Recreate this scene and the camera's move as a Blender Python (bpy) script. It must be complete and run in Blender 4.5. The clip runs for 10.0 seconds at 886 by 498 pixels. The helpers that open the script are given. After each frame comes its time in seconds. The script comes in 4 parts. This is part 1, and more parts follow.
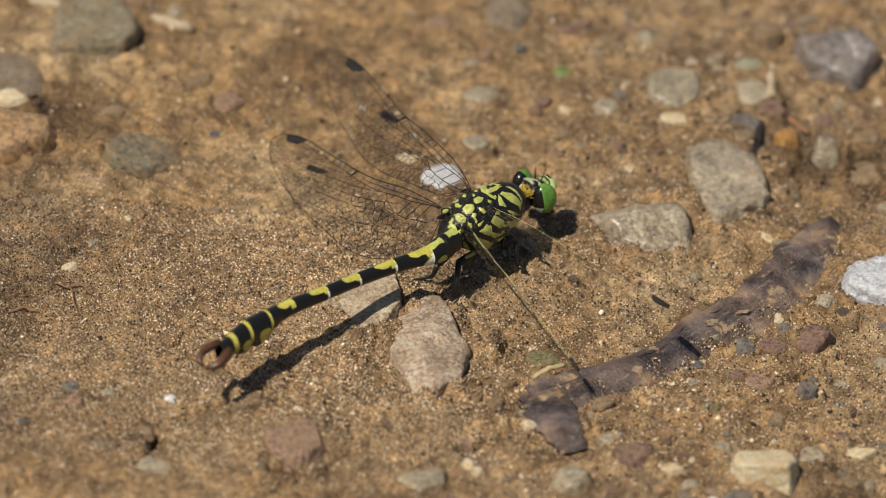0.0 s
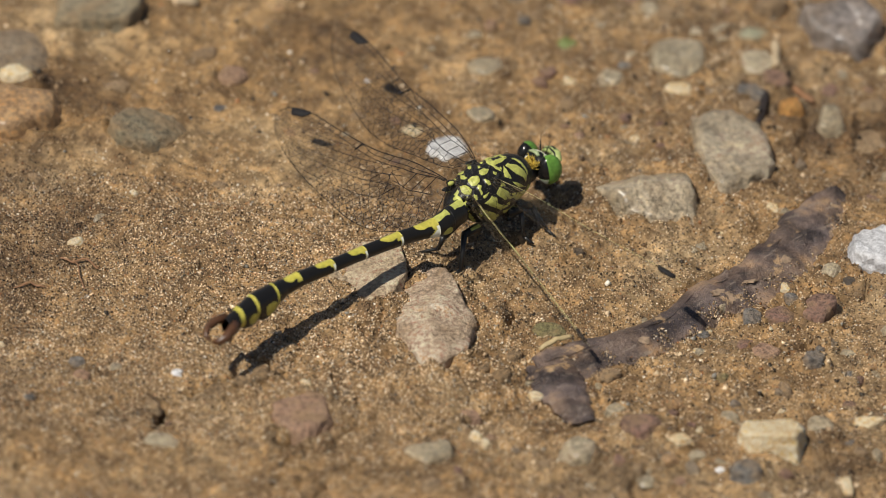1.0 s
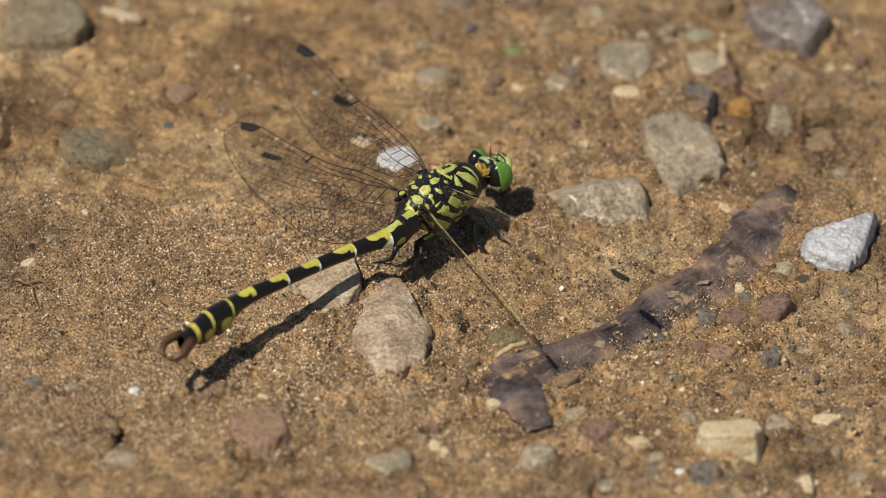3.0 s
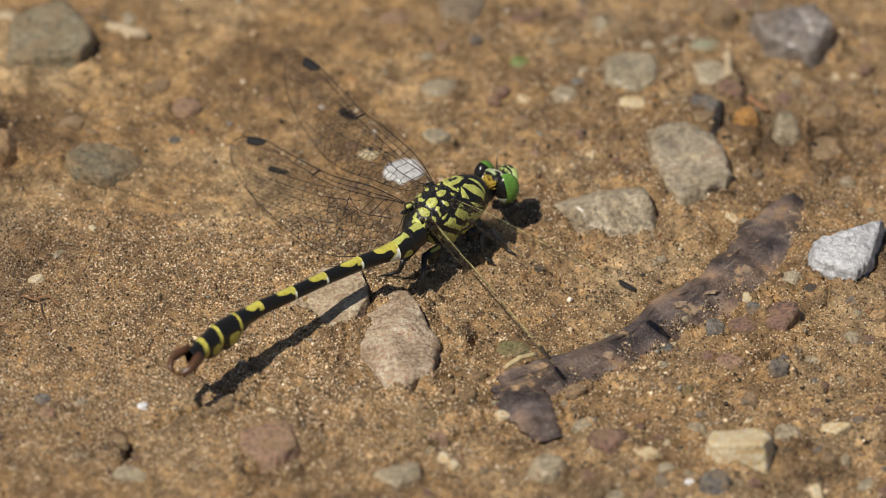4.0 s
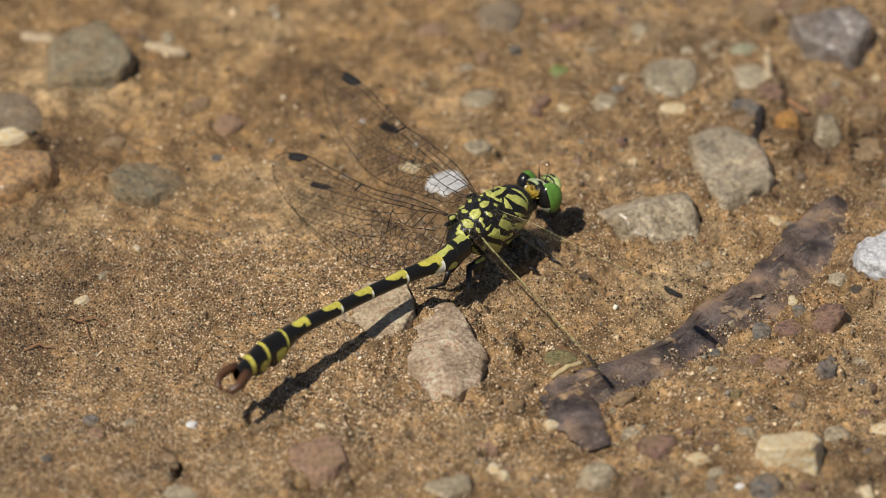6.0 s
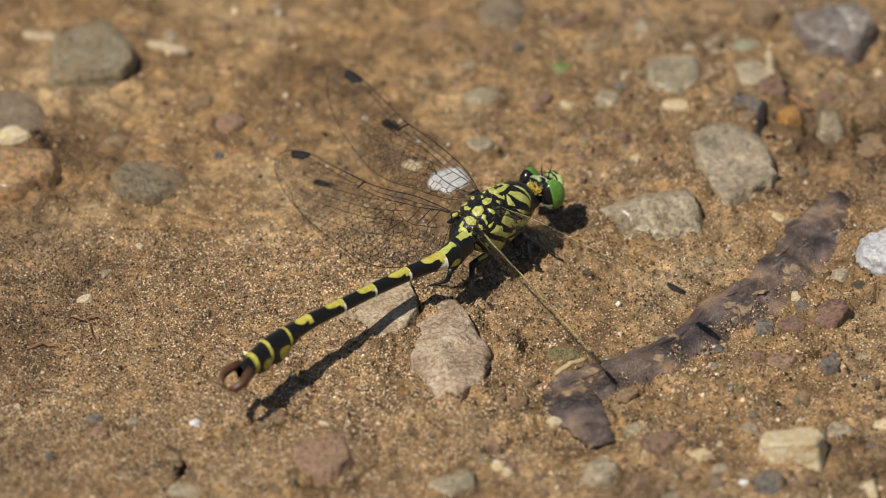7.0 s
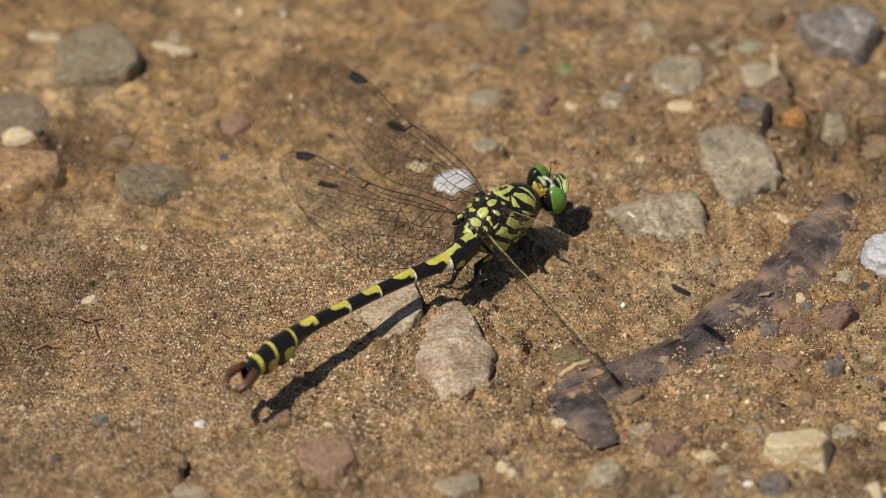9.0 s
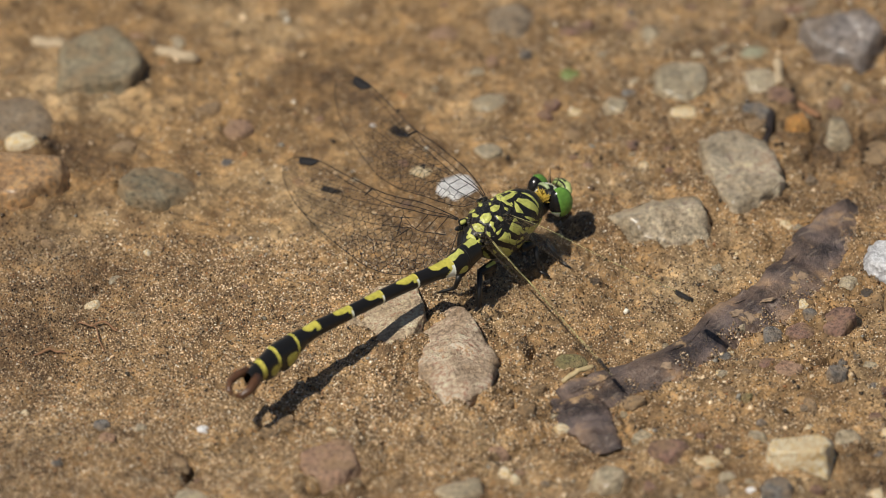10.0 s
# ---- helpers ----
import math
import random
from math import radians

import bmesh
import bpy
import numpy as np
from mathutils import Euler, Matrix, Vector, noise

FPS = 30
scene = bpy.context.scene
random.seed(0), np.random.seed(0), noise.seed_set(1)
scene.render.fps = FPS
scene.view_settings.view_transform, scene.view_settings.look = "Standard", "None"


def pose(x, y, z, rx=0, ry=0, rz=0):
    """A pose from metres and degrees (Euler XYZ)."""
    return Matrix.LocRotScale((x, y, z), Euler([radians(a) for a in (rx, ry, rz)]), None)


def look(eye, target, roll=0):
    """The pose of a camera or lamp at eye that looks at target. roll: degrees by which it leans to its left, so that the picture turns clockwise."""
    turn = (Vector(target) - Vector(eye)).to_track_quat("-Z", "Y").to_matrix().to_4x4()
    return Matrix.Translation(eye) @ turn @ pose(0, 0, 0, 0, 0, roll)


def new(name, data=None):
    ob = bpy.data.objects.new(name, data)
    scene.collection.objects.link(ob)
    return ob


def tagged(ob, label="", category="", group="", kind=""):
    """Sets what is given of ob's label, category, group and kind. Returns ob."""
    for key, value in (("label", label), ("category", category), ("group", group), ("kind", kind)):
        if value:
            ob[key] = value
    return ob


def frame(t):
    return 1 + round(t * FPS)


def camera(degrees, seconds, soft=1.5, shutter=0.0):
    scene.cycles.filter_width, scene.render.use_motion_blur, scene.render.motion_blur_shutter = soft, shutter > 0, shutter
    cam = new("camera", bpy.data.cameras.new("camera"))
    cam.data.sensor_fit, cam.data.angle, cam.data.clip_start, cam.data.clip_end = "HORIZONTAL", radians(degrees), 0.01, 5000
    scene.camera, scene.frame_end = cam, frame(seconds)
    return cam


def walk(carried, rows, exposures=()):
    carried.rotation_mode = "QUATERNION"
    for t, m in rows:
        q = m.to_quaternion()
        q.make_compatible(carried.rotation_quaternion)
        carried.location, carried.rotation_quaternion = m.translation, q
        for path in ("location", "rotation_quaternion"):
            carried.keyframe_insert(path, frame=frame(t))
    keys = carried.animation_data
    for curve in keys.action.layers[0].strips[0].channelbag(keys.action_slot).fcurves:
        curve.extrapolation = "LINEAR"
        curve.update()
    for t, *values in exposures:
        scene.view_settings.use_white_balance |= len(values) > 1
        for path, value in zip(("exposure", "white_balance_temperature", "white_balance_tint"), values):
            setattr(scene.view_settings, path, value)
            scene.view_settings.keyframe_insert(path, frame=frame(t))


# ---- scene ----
# The camera stands still, held in the hand: it only pans, tilts and leans.
cam = camera(5.576, 10.0, 0.6)
EYE = (0.0, -0.81915, 0.57358)
AIMS = [
    (0, 0.00161, -0.00075, 4.44),
    (0.5, 0.00223, -0.00276, 4.23),
    (1, 0.00119, -0.00613, 3.97),
    (1.5, 0.00242, -0.00979, 3.49),
    (2, 0.00463, -0.00866, 3.13),
    (2.5, 0.00571, -0.00587, 2.75),
    (4, 0.00544, -0.00154, 1.88),
    (4.5, 0.00396, -0.00020, 1.42),
    (5, 0.00318, 0.00032, 0.95),
    (5.5, 0.00155, 0.00073, 0.51),
    (7, 0.00023, -0.00002, -0.01),
    (7.5, 0.00000, 0.00000, -0.00),
    (8, -0.00034, -0.00011, -0.01),
    (8.5, -0.00042, 0.00027, -0.01),
    (9, -0.00030, 0.00026, -0.00),
    (9.5, 0.00006, 0.00072, -0.02),
    (10, -0.00063, 0.00132, 0.07),
]
walk(cam, [(t, look(EYE, (x, y, 0), lean)) for t, x, y, lean in AIMS])
cam.data.dof.use_dof = True
cam.data.dof.focus_distance = 0.9900
cam.data.dof.aperture_fstop = 21.0

# ---- light ----
SUN_DIR = Vector((0.47, 0.40, -1.0)).normalized()
sun = new("sun", bpy.data.lights.new("sun", "SUN"))
sun.data.energy, sun.data.angle, sun.data.color = 4.5, radians(0.53), (1.0, 0.945, 0.85)
sun.matrix_world = SUN_DIR.to_track_quat("-Z", "Y").to_matrix().to_4x4()
world = bpy.data.worlds.new("sky")
scene.world = world
world.use_nodes = True
sky = world.node_tree.nodes.new("ShaderNodeTexSky")
sky.sky_type, sky.sun_disc = "NISHITA", False
sky.sun_elevation = math.asin(-SUN_DIR.z)
sky.sun_rotation = math.atan2(-SUN_DIR.x, -SUN_DIR.y)
world.node_tree.links.new(sky.outputs["Color"], world.node_tree.nodes["Background"].inputs["Color"])
world.node_tree.nodes["Background"].inputs["Strength"].default_value = 0.055
scene.view_settings.exposure = -0.1

MM = 0.001
rnd = random.Random(11)


# ---- materials ----
def material(name):
    m = bpy.data.materials.new(name)
    m.use_nodes = True
    return m, m.node_tree.nodes, m.node_tree.links, m.node_tree.nodes["Principled BSDF"]


def noise_node(nodes, links, vec, scale, detail=4.0, rough=0.55):
    n = nodes.new("ShaderNodeTexNoise")
    n.inputs["Scale"].default_value, n.inputs["Detail"].default_value = scale, detail
    n.inputs["Roughness"].default_value = rough
    links.new(vec, n.inputs["Vector"])
    return n


def ramp_node(nodes, links, fac, stops):
    r = nodes.new("ShaderNodeValToRGB")
    while len(r.color_ramp.elements) < len(stops):
        r.color_ramp.elements.new(0.5)
    for e, (p, c) in zip(r.color_ramp.elements, stops):
        e.position, e.color = p, (*c, 1)
    links.new(fac, r.inputs["Fac"])
    return r


def mix_node(nodes, links, fac, a, b, mode="MIX"):
    m = nodes.new("ShaderNodeMix")
    m.data_type, m.blend_type = "RGBA", mode
    for sock, v in ((m.inputs[0], fac), (m.inputs[6], a), (m.inputs[7], b)):
        if isinstance(v, (int, float)):
            sock.default_value = v
        elif isinstance(v, tuple):
            sock.default_value = (*v, 1)
        else:
            links.new(v, sock)
    return m.outputs[2]


def bump_node(nodes, links, height, strength, distance, bsdf):
    b = nodes.new("ShaderNodeBump")
    b.inputs["Strength"].default_value, b.inputs["Distance"].default_value = strength, distance
    links.new(height, b.inputs["Height"])
    links.new(b.outputs["Normal"], bsdf.inputs["Normal"])
    return b


def scaled(c, k):
    return tuple(min(1.0, v * k) for v in c)


DARK_PATCHES = [(46.0, 20.0, 11.0), (-47.0, 5.0, 9.0), (38.0, 30.0, 7.0), (-40.0, -4.0, 7.0), (52.0, -2.0, 8.0), (-52.0, -40.0, 14.0), (-50.0, -20.0, 9.0), (-41.0, 20.0, 8.0), (-44.0, -12.0, 9.0), (-16.0, 34.0, 6.0), (44.0, -41.0, 8.0), (22.0, -46.0, 8.0), (40.0, 24.0, 7.0), (30.0, 40.0, 6.0)]
PALE_PATCHES = [(-10.0, -24.0, 22.0), (-14.0, 0.0, 15.0), (-26.0, 30.0, 9.0), (-18.0, 17.0, 9.0)]


def tone_patches(nodes, links, pos, col):
    """Ragged patches toning the soil darker, damp spots among them, or paler (x, y, radius in mm)."""
    rough = noise_node(nodes, links, pos, 160, 4)
    for (x, y, r), tint in [(d, (0.50, 0.46, 0.42)) for d in DARK_PATCHES] + [(d, (1.24, 1.26, 1.28)) for d in PALE_PATCHES]:
        d = nodes.new("ShaderNodeVectorMath")
        d.operation = "DISTANCE"
        links.new(pos, d.inputs[0])
        d.inputs[1].default_value = (x * 0.001, y * 0.001, 0)
        add = nodes.new("ShaderNodeMath")
        add.operation = "MULTIPLY_ADD"
        links.new(rough.outputs["Fac"], add.inputs[0])
        add.inputs[1].default_value = 0.9 * r * 0.001
        links.new(d.outputs["Value"], add.inputs[2])
        fac = nodes.new("ShaderNodeMapRange")
        fac.inputs["From Min"].default_value, fac.inputs["From Max"].default_value = 0.55 * r * 0.001, 1.5 * r * 0.001
        fac.inputs["To Min"].default_value, fac.inputs["To Max"].default_value = 0.85, 0.0
        links.new(add.outputs[0], fac.inputs["Value"])
        col = mix_node(nodes, links, fac.outputs[0], col, mix_node(nodes, links, 1.0, col, tint, "MULTIPLY"))
    return col


def soil_material():
    m, nd, lk, b = material("damp_sandy_soil")
    pos = nd.new("ShaderNodeTexCoord").outputs["Object"]
    big = noise_node(nd, lk, pos, 55, 5)
    fine = noise_node(nd, lk, pos, 1500, 3, 0.7)
    mid = noise_node(nd, lk, pos, 260, 4)
    c = ramp_node(nd, lk, big.outputs["Fac"], [(0.3, (0.15, 0.087, 0.035)), (0.5, (0.25, 0.15, 0.062)), (0.7, (0.34, 0.238, 0.125))])
    d = ramp_node(nd, lk, mid.outputs["Fac"], [(0.35, (0.52, 0.48, 0.43)), (0.5, (0.95, 0.95, 0.95)), (0.64, (1.42, 1.39, 1.34))])
    f = ramp_node(nd, lk, fine.outputs["Fac"], [(0.35, (0.62, 0.6, 0.56)), (0.5, (1, 1, 1)), (0.66, (1.45, 1.42, 1.38))])
    col = mix_node(nd, lk, 1.0, c.outputs["Color"], d.outputs["Color"], "MULTIPLY")
    col = mix_node(nd, lk, 1.0, col, f.outputs["Color"], "MULTIPLY")
    lk.new(tone_patches(nd, lk, pos, col), b.inputs["Base Color"])
    b.inputs["Roughness"].default_value = 0.75
    bump_node(nd, lk, fine.outputs["Fac"], 0.8, 0.0004, b)
    return m


def grain_material():
    m, nd, lk, b = material("sand_grains")
    geo = nd.new("ShaderNodeNewGeometry")
    c = ramp_node(nd, lk, geo.outputs["Random Per Island"], [
        (0.0, (0.040, 0.029, 0.018)), (0.15, (0.130, 0.082, 0.044)), (0.33, (0.25, 0.160, 0.084)), (0.56, (0.41, 0.286, 0.164)),
        (0.71, (0.66, 0.495, 0.31)), (0.875, (0.337, 0.153, 0.063)), (0.90, (0.245, 0.223, 0.180)), (0.935, (0.612, 0.495, 0.342)), (0.988, (0.816, 0.752, 0.613))])
    c.color_ramp.interpolation = "CONSTANT"
    pos = nd.new("ShaderNodeTexCoord").outputs["Object"]
    clump = noise_node(nd, lk, pos, 700, 3, 0.6)
    tone = ramp_node(nd, lk, clump.outputs["Fac"], [(0.34, (0.57, 0.55, 0.52)), (0.5, (0.98, 0.98, 0.98)), (0.66, (1.38, 1.38, 1.38))])
    col = mix_node(nd, lk, 1.0, c.outputs["Color"], tone.outputs["Color"], "MULTIPLY")
    lk.new(tone_patches(nd, lk, pos, col), b.inputs["Base Color"])
    b.inputs["Roughness"].default_value = 0.16
    b.inputs["Specular IOR Level"].default_value = 0.8
    return m


def stone_material(name, a, c, speck, scale=900.0, rough=0.7, dusty=0.7, wet=0.0):
    m, nd, lk, b = material(name)
    info = nd.new("ShaderNodeObjectInfo")
    add = nd.new("ShaderNodeVectorMath")
    add.operation = "ADD"
    lk.new(nd.new("ShaderNodeTexCoord").outputs["Object"], add.inputs[0])
    lk.new(info.outputs["Random"], add.inputs[1])
    pos = add.outputs[0]
    big = noise_node(nd, lk, pos, scale * 0.28, 6, 0.6)
    fine = noise_node(nd, lk, pos, scale * 2.2, 4, 0.7)
    col = ramp_node(nd, lk, big.outputs["Fac"], [(0.32, a), (0.66, c)]).outputs["Color"]
    sp = ramp_node(nd, lk, fine.outputs["Fac"], [(0.36, scaled(a, 0.3)), (0.5, (0.47, 0.47, 0.47)), (0.66, speck)])
    col = mix_node(nd, lk, 0.75, col, sp.outputs["Color"], "OVERLAY")
    film = noise_node(nd, lk, pos, scale * 0.55, 8, 0.7)
    dust = ramp_node(nd, lk, film.outputs["Fac"], [(0.44, (0.12, 0.12, 0.12)), (0.62, (dusty, dusty, dusty))])
    col = mix_node(nd, lk, dust.outputs["Color"], col, (0.31, 0.20, 0.10))
    lk.new(col, b.inputs["Base Color"])
    b.inputs["Roughness"].default_value = rough
    b.inputs["Coat Weight"].default_value, b.inputs["Coat Roughness"].default_value = wet, 0.33
    crag = noise_node(nd, lk, pos, scale * 0.5, 7, 0.75)
    tall = nd.new("ShaderNodeMath")
    tall.operation = "MULTIPLY_ADD"
    lk.new(crag.outputs["Fac"], tall.inputs[0])
    tall.inputs[1].default_value = 2.2
    lk.new(fine.outputs["Fac"], tall.inputs[2])
    bump_node(nd, lk, tall.outputs[0], 0.9, 0.00042, b)
    return m


SOIL, GRAINS = soil_material(), grain_material()
ROCK = {
    "slate": stone_material("slate_rock", (0.20, 0.155, 0.11), (0.36, 0.285, 0.20), (0.8, 0.75, 0.68), 900, 0.6, 0.55),
    "moss": stone_material("mottled_grey_brown_rock", (0.17, 0.145, 0.09), (0.36, 0.31, 0.21), (0.8, 0.78, 0.7), 700, 0.5, 0.75),
    "steel": stone_material("purple_grey_rock", (0.15, 0.135, 0.13), (0.36, 0.32, 0.30), (0.85, 0.82, 0.8), 700, 0.42, 0.4, 0.6),
    "ochre": stone_material("ochre_rock", (0.40, 0.22, 0.09), (0.54, 0.35, 0.18), (0.9, 0.75, 0.5), 700, 0.45, 0.3, 0.6),
    "cream": stone_material("cream_rock", (0.74, 0.57, 0.34), (0.92, 0.78, 0.55), (0.9, 0.85, 0.75), 900, 0.7, 0.2),
    "greygreen": stone_material("grey_green_rock", (0.33, 0.275, 0.18), (0.60, 0.51, 0.35), (0.98, 0.93, 0.84), 900, 0.34, 0.5, 0.7),
    "palegreen": stone_material("pale_green_rock", (0.30, 0.30, 0.20), (0.42, 0.42, 0.30), (0.75, 0.75, 0.65)),
    "pink": stone_material("pinkish_rock", (0.30, 0.175, 0.115), (0.45, 0.29, 0.20), (0.8, 0.68, 0.6)),
    "rose": stone_material("rosy_tan_rock", (0.33, 0.23, 0.15), (0.78, 0.63, 0.47), (1.0, 0.97, 0.92), 1000, 0.5, 0.4),
    "warm": stone_material("warm_grey_rock", (0.31, 0.255, 0.17), (0.62, 0.52, 0.37), (1.0, 0.95, 0.86), 800, 0.34, 0.4, 0.8),
    "buff": stone_material("buff_rock", (0.34, 0.255, 0.16), (0.76, 0.62, 0.44), (1.0, 0.96, 0.88), 1000, 0.55, 0.4),
    "clod": stone_material("crumbly_soil", (0.17, 0.105, 0.05), (0.36, 0.25, 0.14), (0.9, 0.8, 0.65), 1100, 0.85, 0.5),
    "white": stone_material("white_quartz", (0.82, 0.80, 0.78), (0.90, 0.89, 0.88), (0.9, 0.9, 0.9), 600, 0.35, 0.03),
    "chalk": stone_material("light_grey_rock", (0.50, 0.50, 0.515), (0.70, 0.70, 0.71), (0.9, 0.9, 0.92), 700, 0.6, 0.08),
    "orange": stone_material("orange_rock", (0.40, 0.18, 0.04), (0.55, 0.30, 0.08), (0.8, 0.6, 0.35), 900, 0.6, 0.3),
    "tan": stone_material("tan_rock", (0.26, 0.175, 0.10), (0.38, 0.27, 0.16), (0.75, 0.65, 0.5)),
    "maroon": stone_material("maroon_rock", (0.18, 0.10, 0.078), (0.31, 0.185, 0.145), (0.7, 0.55, 0.5)),
    "bluegrey": stone_material("blue_grey_rock", (0.11, 0.115, 0.12), (0.22, 0.22, 0.21), (0.75, 0.75, 0.75)),
    "dark": stone_material("dark_rock", (0.03, 0.03, 0.03), (0.07, 0.065, 0.06), (0.6, 0.6, 0.6)),
    "olive": stone_material("olive_rock", (0.17, 0.15, 0.06), (0.28, 0.26, 0.12), (0.7, 0.7, 0.5)),
}


def plain(name, col, rough=0.5, spread=0.25, scale=1500.0, coat=0.0):
    m, nd, lk, b = material(name)
    n = noise_node(nd, lk, nd.new("ShaderNodeTexCoord").outputs["Object"], scale, 4)
    c = ramp_node(nd, lk, n.outputs["Fac"], [(0.3, scaled(col, 1 - spread)), (0.7, scaled(col, 1 + spread))])
    lk.new(c.outputs["Color"], b.inputs["Base Color"])
    b.inputs["Roughness"].default_value = rough
    b.inputs["Coat Weight"].default_value = coat
    bump_node(nd, lk, n.outputs["Fac"], 0.25, 0.0001, b)
    return m


def pigment(name, dark, light, pale, rough=0.32):
    """Cuticle: where the mesh's marking is above zero it is light, above one pale, else dark."""
    m, nd, lk, b = material(name)
    at = nd.new("ShaderNodeAttribute")
    at.attribute_name = "marking"
    pos = nd.new("ShaderNodeTexCoord").outputs["Object"]
    n = noise_node(nd, lk, pos, 1800, 3)
    tone = ramp_node(nd, lk, n.outputs["Fac"], [(0.3, scaled(light, 0.72)), (0.7, scaled(light, 1.15))])
    r = ramp_node(nd, lk, at.outputs["Fac"], [(0.47, (0, 0, 0)), (0.53, (1, 1, 1))])
    r2 = ramp_node(nd, lk, at.outputs["Fac"], [(0.80, (0, 0, 0)), (0.88, (1, 1, 1))])
    col = mix_node(nd, lk, r.outputs["Color"], dark, tone.outputs["Color"])
    col = mix_node(nd, lk, r2.outputs["Color"], col, pale)
    lk.new(col, b.inputs["Base Color"])
    b.inputs["Roughness"].default_value = rough
    b.inputs["Specular IOR Level"].default_value = 0.36
    bump_node(nd, lk, n.outputs["Fac"], 0.3, 0.00012, b)
    return m


BLACK = (0.012, 0.011, 0.010)
CUTICLE = pigment("black_and_yellow_cuticle", BLACK, (0.48, 0.49, 0.12), (0.72, 0.72, 0.64), 0.36)
CUTICLE_TAIL = pigment("black_and_deep_yellow_cuticle", BLACK, (0.52, 0.46, 0.08), (0.70, 0.70, 0.60), 0.3)
EYE_SKIN = pigment("green_compound_eye", BLACK, (0.125, 0.27, 0.045), (0.55, 0.58, 0.45), 0.2)
FACE_SKIN = pigment("green_yellow_face", BLACK, (0.40, 0.47, 0.17), (0.7, 0.7, 0.6))
FACE_PALE = plain("pale_green_plate", (0.36, 0.42, 0.22), 0.4)
LEG_BLACK = plain("black_leg_cuticle", (0.014, 0.013, 0.012), 0.35)
VEIN = plain("black_wing_vein", (0.008, 0.006, 0.005), 0.95)
# same veins as VEIN; the brown paints in sunlight on the right wings
VEIN_SUNLIT = plain("sunlit_wing_vein", (0.15, 0.10, 0.045), 0.6)
VEIN_PALE = plain("yellow_costal_vein", (0.50, 0.48, 0.19), 0.45)
STIGMA = plain("black_wing_spot", (0.010, 0.008, 0.008), 0.8)
CLASPER = plain("brown_clasper_cuticle", (0.085, 0.038, 0.017), 0.35)
HAIR = plain("pale_body_hair", (0.25, 0.22, 0.15), 0.8)
NECK_YELLOW = plain("yellow_neck_hair", (0.55, 0.38, 0.05), 0.7)


def membrane_material():
    m, nd, lk, b = material("clear_wing_membrane")
    nd.remove(b)
    clear = nd.new("ShaderNodeBsdfTransparent")
    clear.inputs["Color"].default_value = (0.97, 0.965, 0.95, 1)
    gloss = nd.new("ShaderNodeBsdfGlossy")
    gloss.inputs["Roughness"].default_value = 0.22
    mx = nd.new("ShaderNodeMixShader")
    mx.inputs["Fac"].default_value = 0.035
    lk.new(clear.outputs["BSDF"], mx.inputs[1])
    lk.new(gloss.outputs["BSDF"], mx.inputs[2])
    lk.new(mx.outputs["Shader"], nd["Material Output"].inputs["Surface"])
    return m


MEMBRANE = membrane_material()


# ---- building helpers ----
def mesh_from(name, verts, faces, mat, smooth=True, marking=None):
    me = bpy.data.meshes.new(name)
    me.from_pydata([tuple(v) for v in verts], [], faces)
    me.materials.append(mat)
    me.polygons.foreach_set("use_smooth", [smooth] * len(me.polygons))
    if marking is not None:
        at = me.attributes.new("marking", "FLOAT", "POINT")
        at.data.foreach_set("value", [float(v) for v in marking])
    me.update()
    return me


def part(name, me, parent, label=""):
    ob = new(name, me)
    ob.parent = parent
    if label:
        tagged(ob, label)
    return ob


def thing(name, me, label, category, group="", kind=""):
    return tagged(new(name, me), label, category, group, kind)


class Geo:
    """Vertices and faces collected piece by piece, in millimetres."""

    def __init__(self):
        self.v, self.f, self.m = [], [], []

    def tube(self, pts, radii, sides=8, squash=1.0, caps=True):
        pts = [Vector(p) for p in pts]
        base = len(self.v)
        ref = Vector((0, 0, 1))
        for i, p in enumerate(pts):
            d = (pts[min(i + 1, len(pts) - 1)] - pts[max(i - 1, 0)]).normalized()
            if abs(d.dot(ref)) > 0.97:
                ref = Vector((0, 1, 0))
            a = d.cross(ref).normalized()
            b = a.cross(d)
            for k in range(sides):
                w = 2 * math.pi * k / sides
                self.v.append(p + radii[i] * (a * math.cos(w) + b * math.sin(w) * squash))
        for i in range(len(pts) - 1):
            for k in range(sides):
                q = base + i * sides
                self.f.append((q + k, q + (k + 1) % sides, q + sides + (k + 1) % sides, q + sides + k))
        if caps:
            self.f.append(tuple(base + k for k in reversed(range(sides))))
            q = base + (len(pts) - 1) * sides
            self.f.append(tuple(q + k for k in range(sides)))
        return self

    def ball(self, centre, radii, nu=20, nv=12, turn=None, marks=None):
        base = len(self.v)
        c = Vector(centre)
        for j in range(nv + 1):
            th = math.pi * j / nv
            for i in range(nu):
                w = 2 * math.pi * i / nu
                d = Vector((math.sin(th) * math.cos(w), math.sin(th) * math.sin(w), math.cos(th)))
                p = Vector((d.x * radii[0], d.y * radii[1], d.z * radii[2]))
                if turn:
                    p = turn @ p
                self.v.append(c + p)
                if marks:
                    self.m.append(marks(d))
        for j in range(nv):
            for i in range(nu):
                a, b2 = base + j * nu + i, base + j * nu + (i + 1) % nu
                self.f.append((a, a + nu, b2 + nu, b2))
        return self

    def mesh(self, name, mat, smooth=True):
        return mesh_from(name, [Vector(v) * MM for v in self.v], self.f, mat, smooth, self.m or None)


def smooth_step(a, b, x):
    t = min(1.0, max(0.0, (x - a) / (b - a)))
    return t * t * (3 - 2 * t)


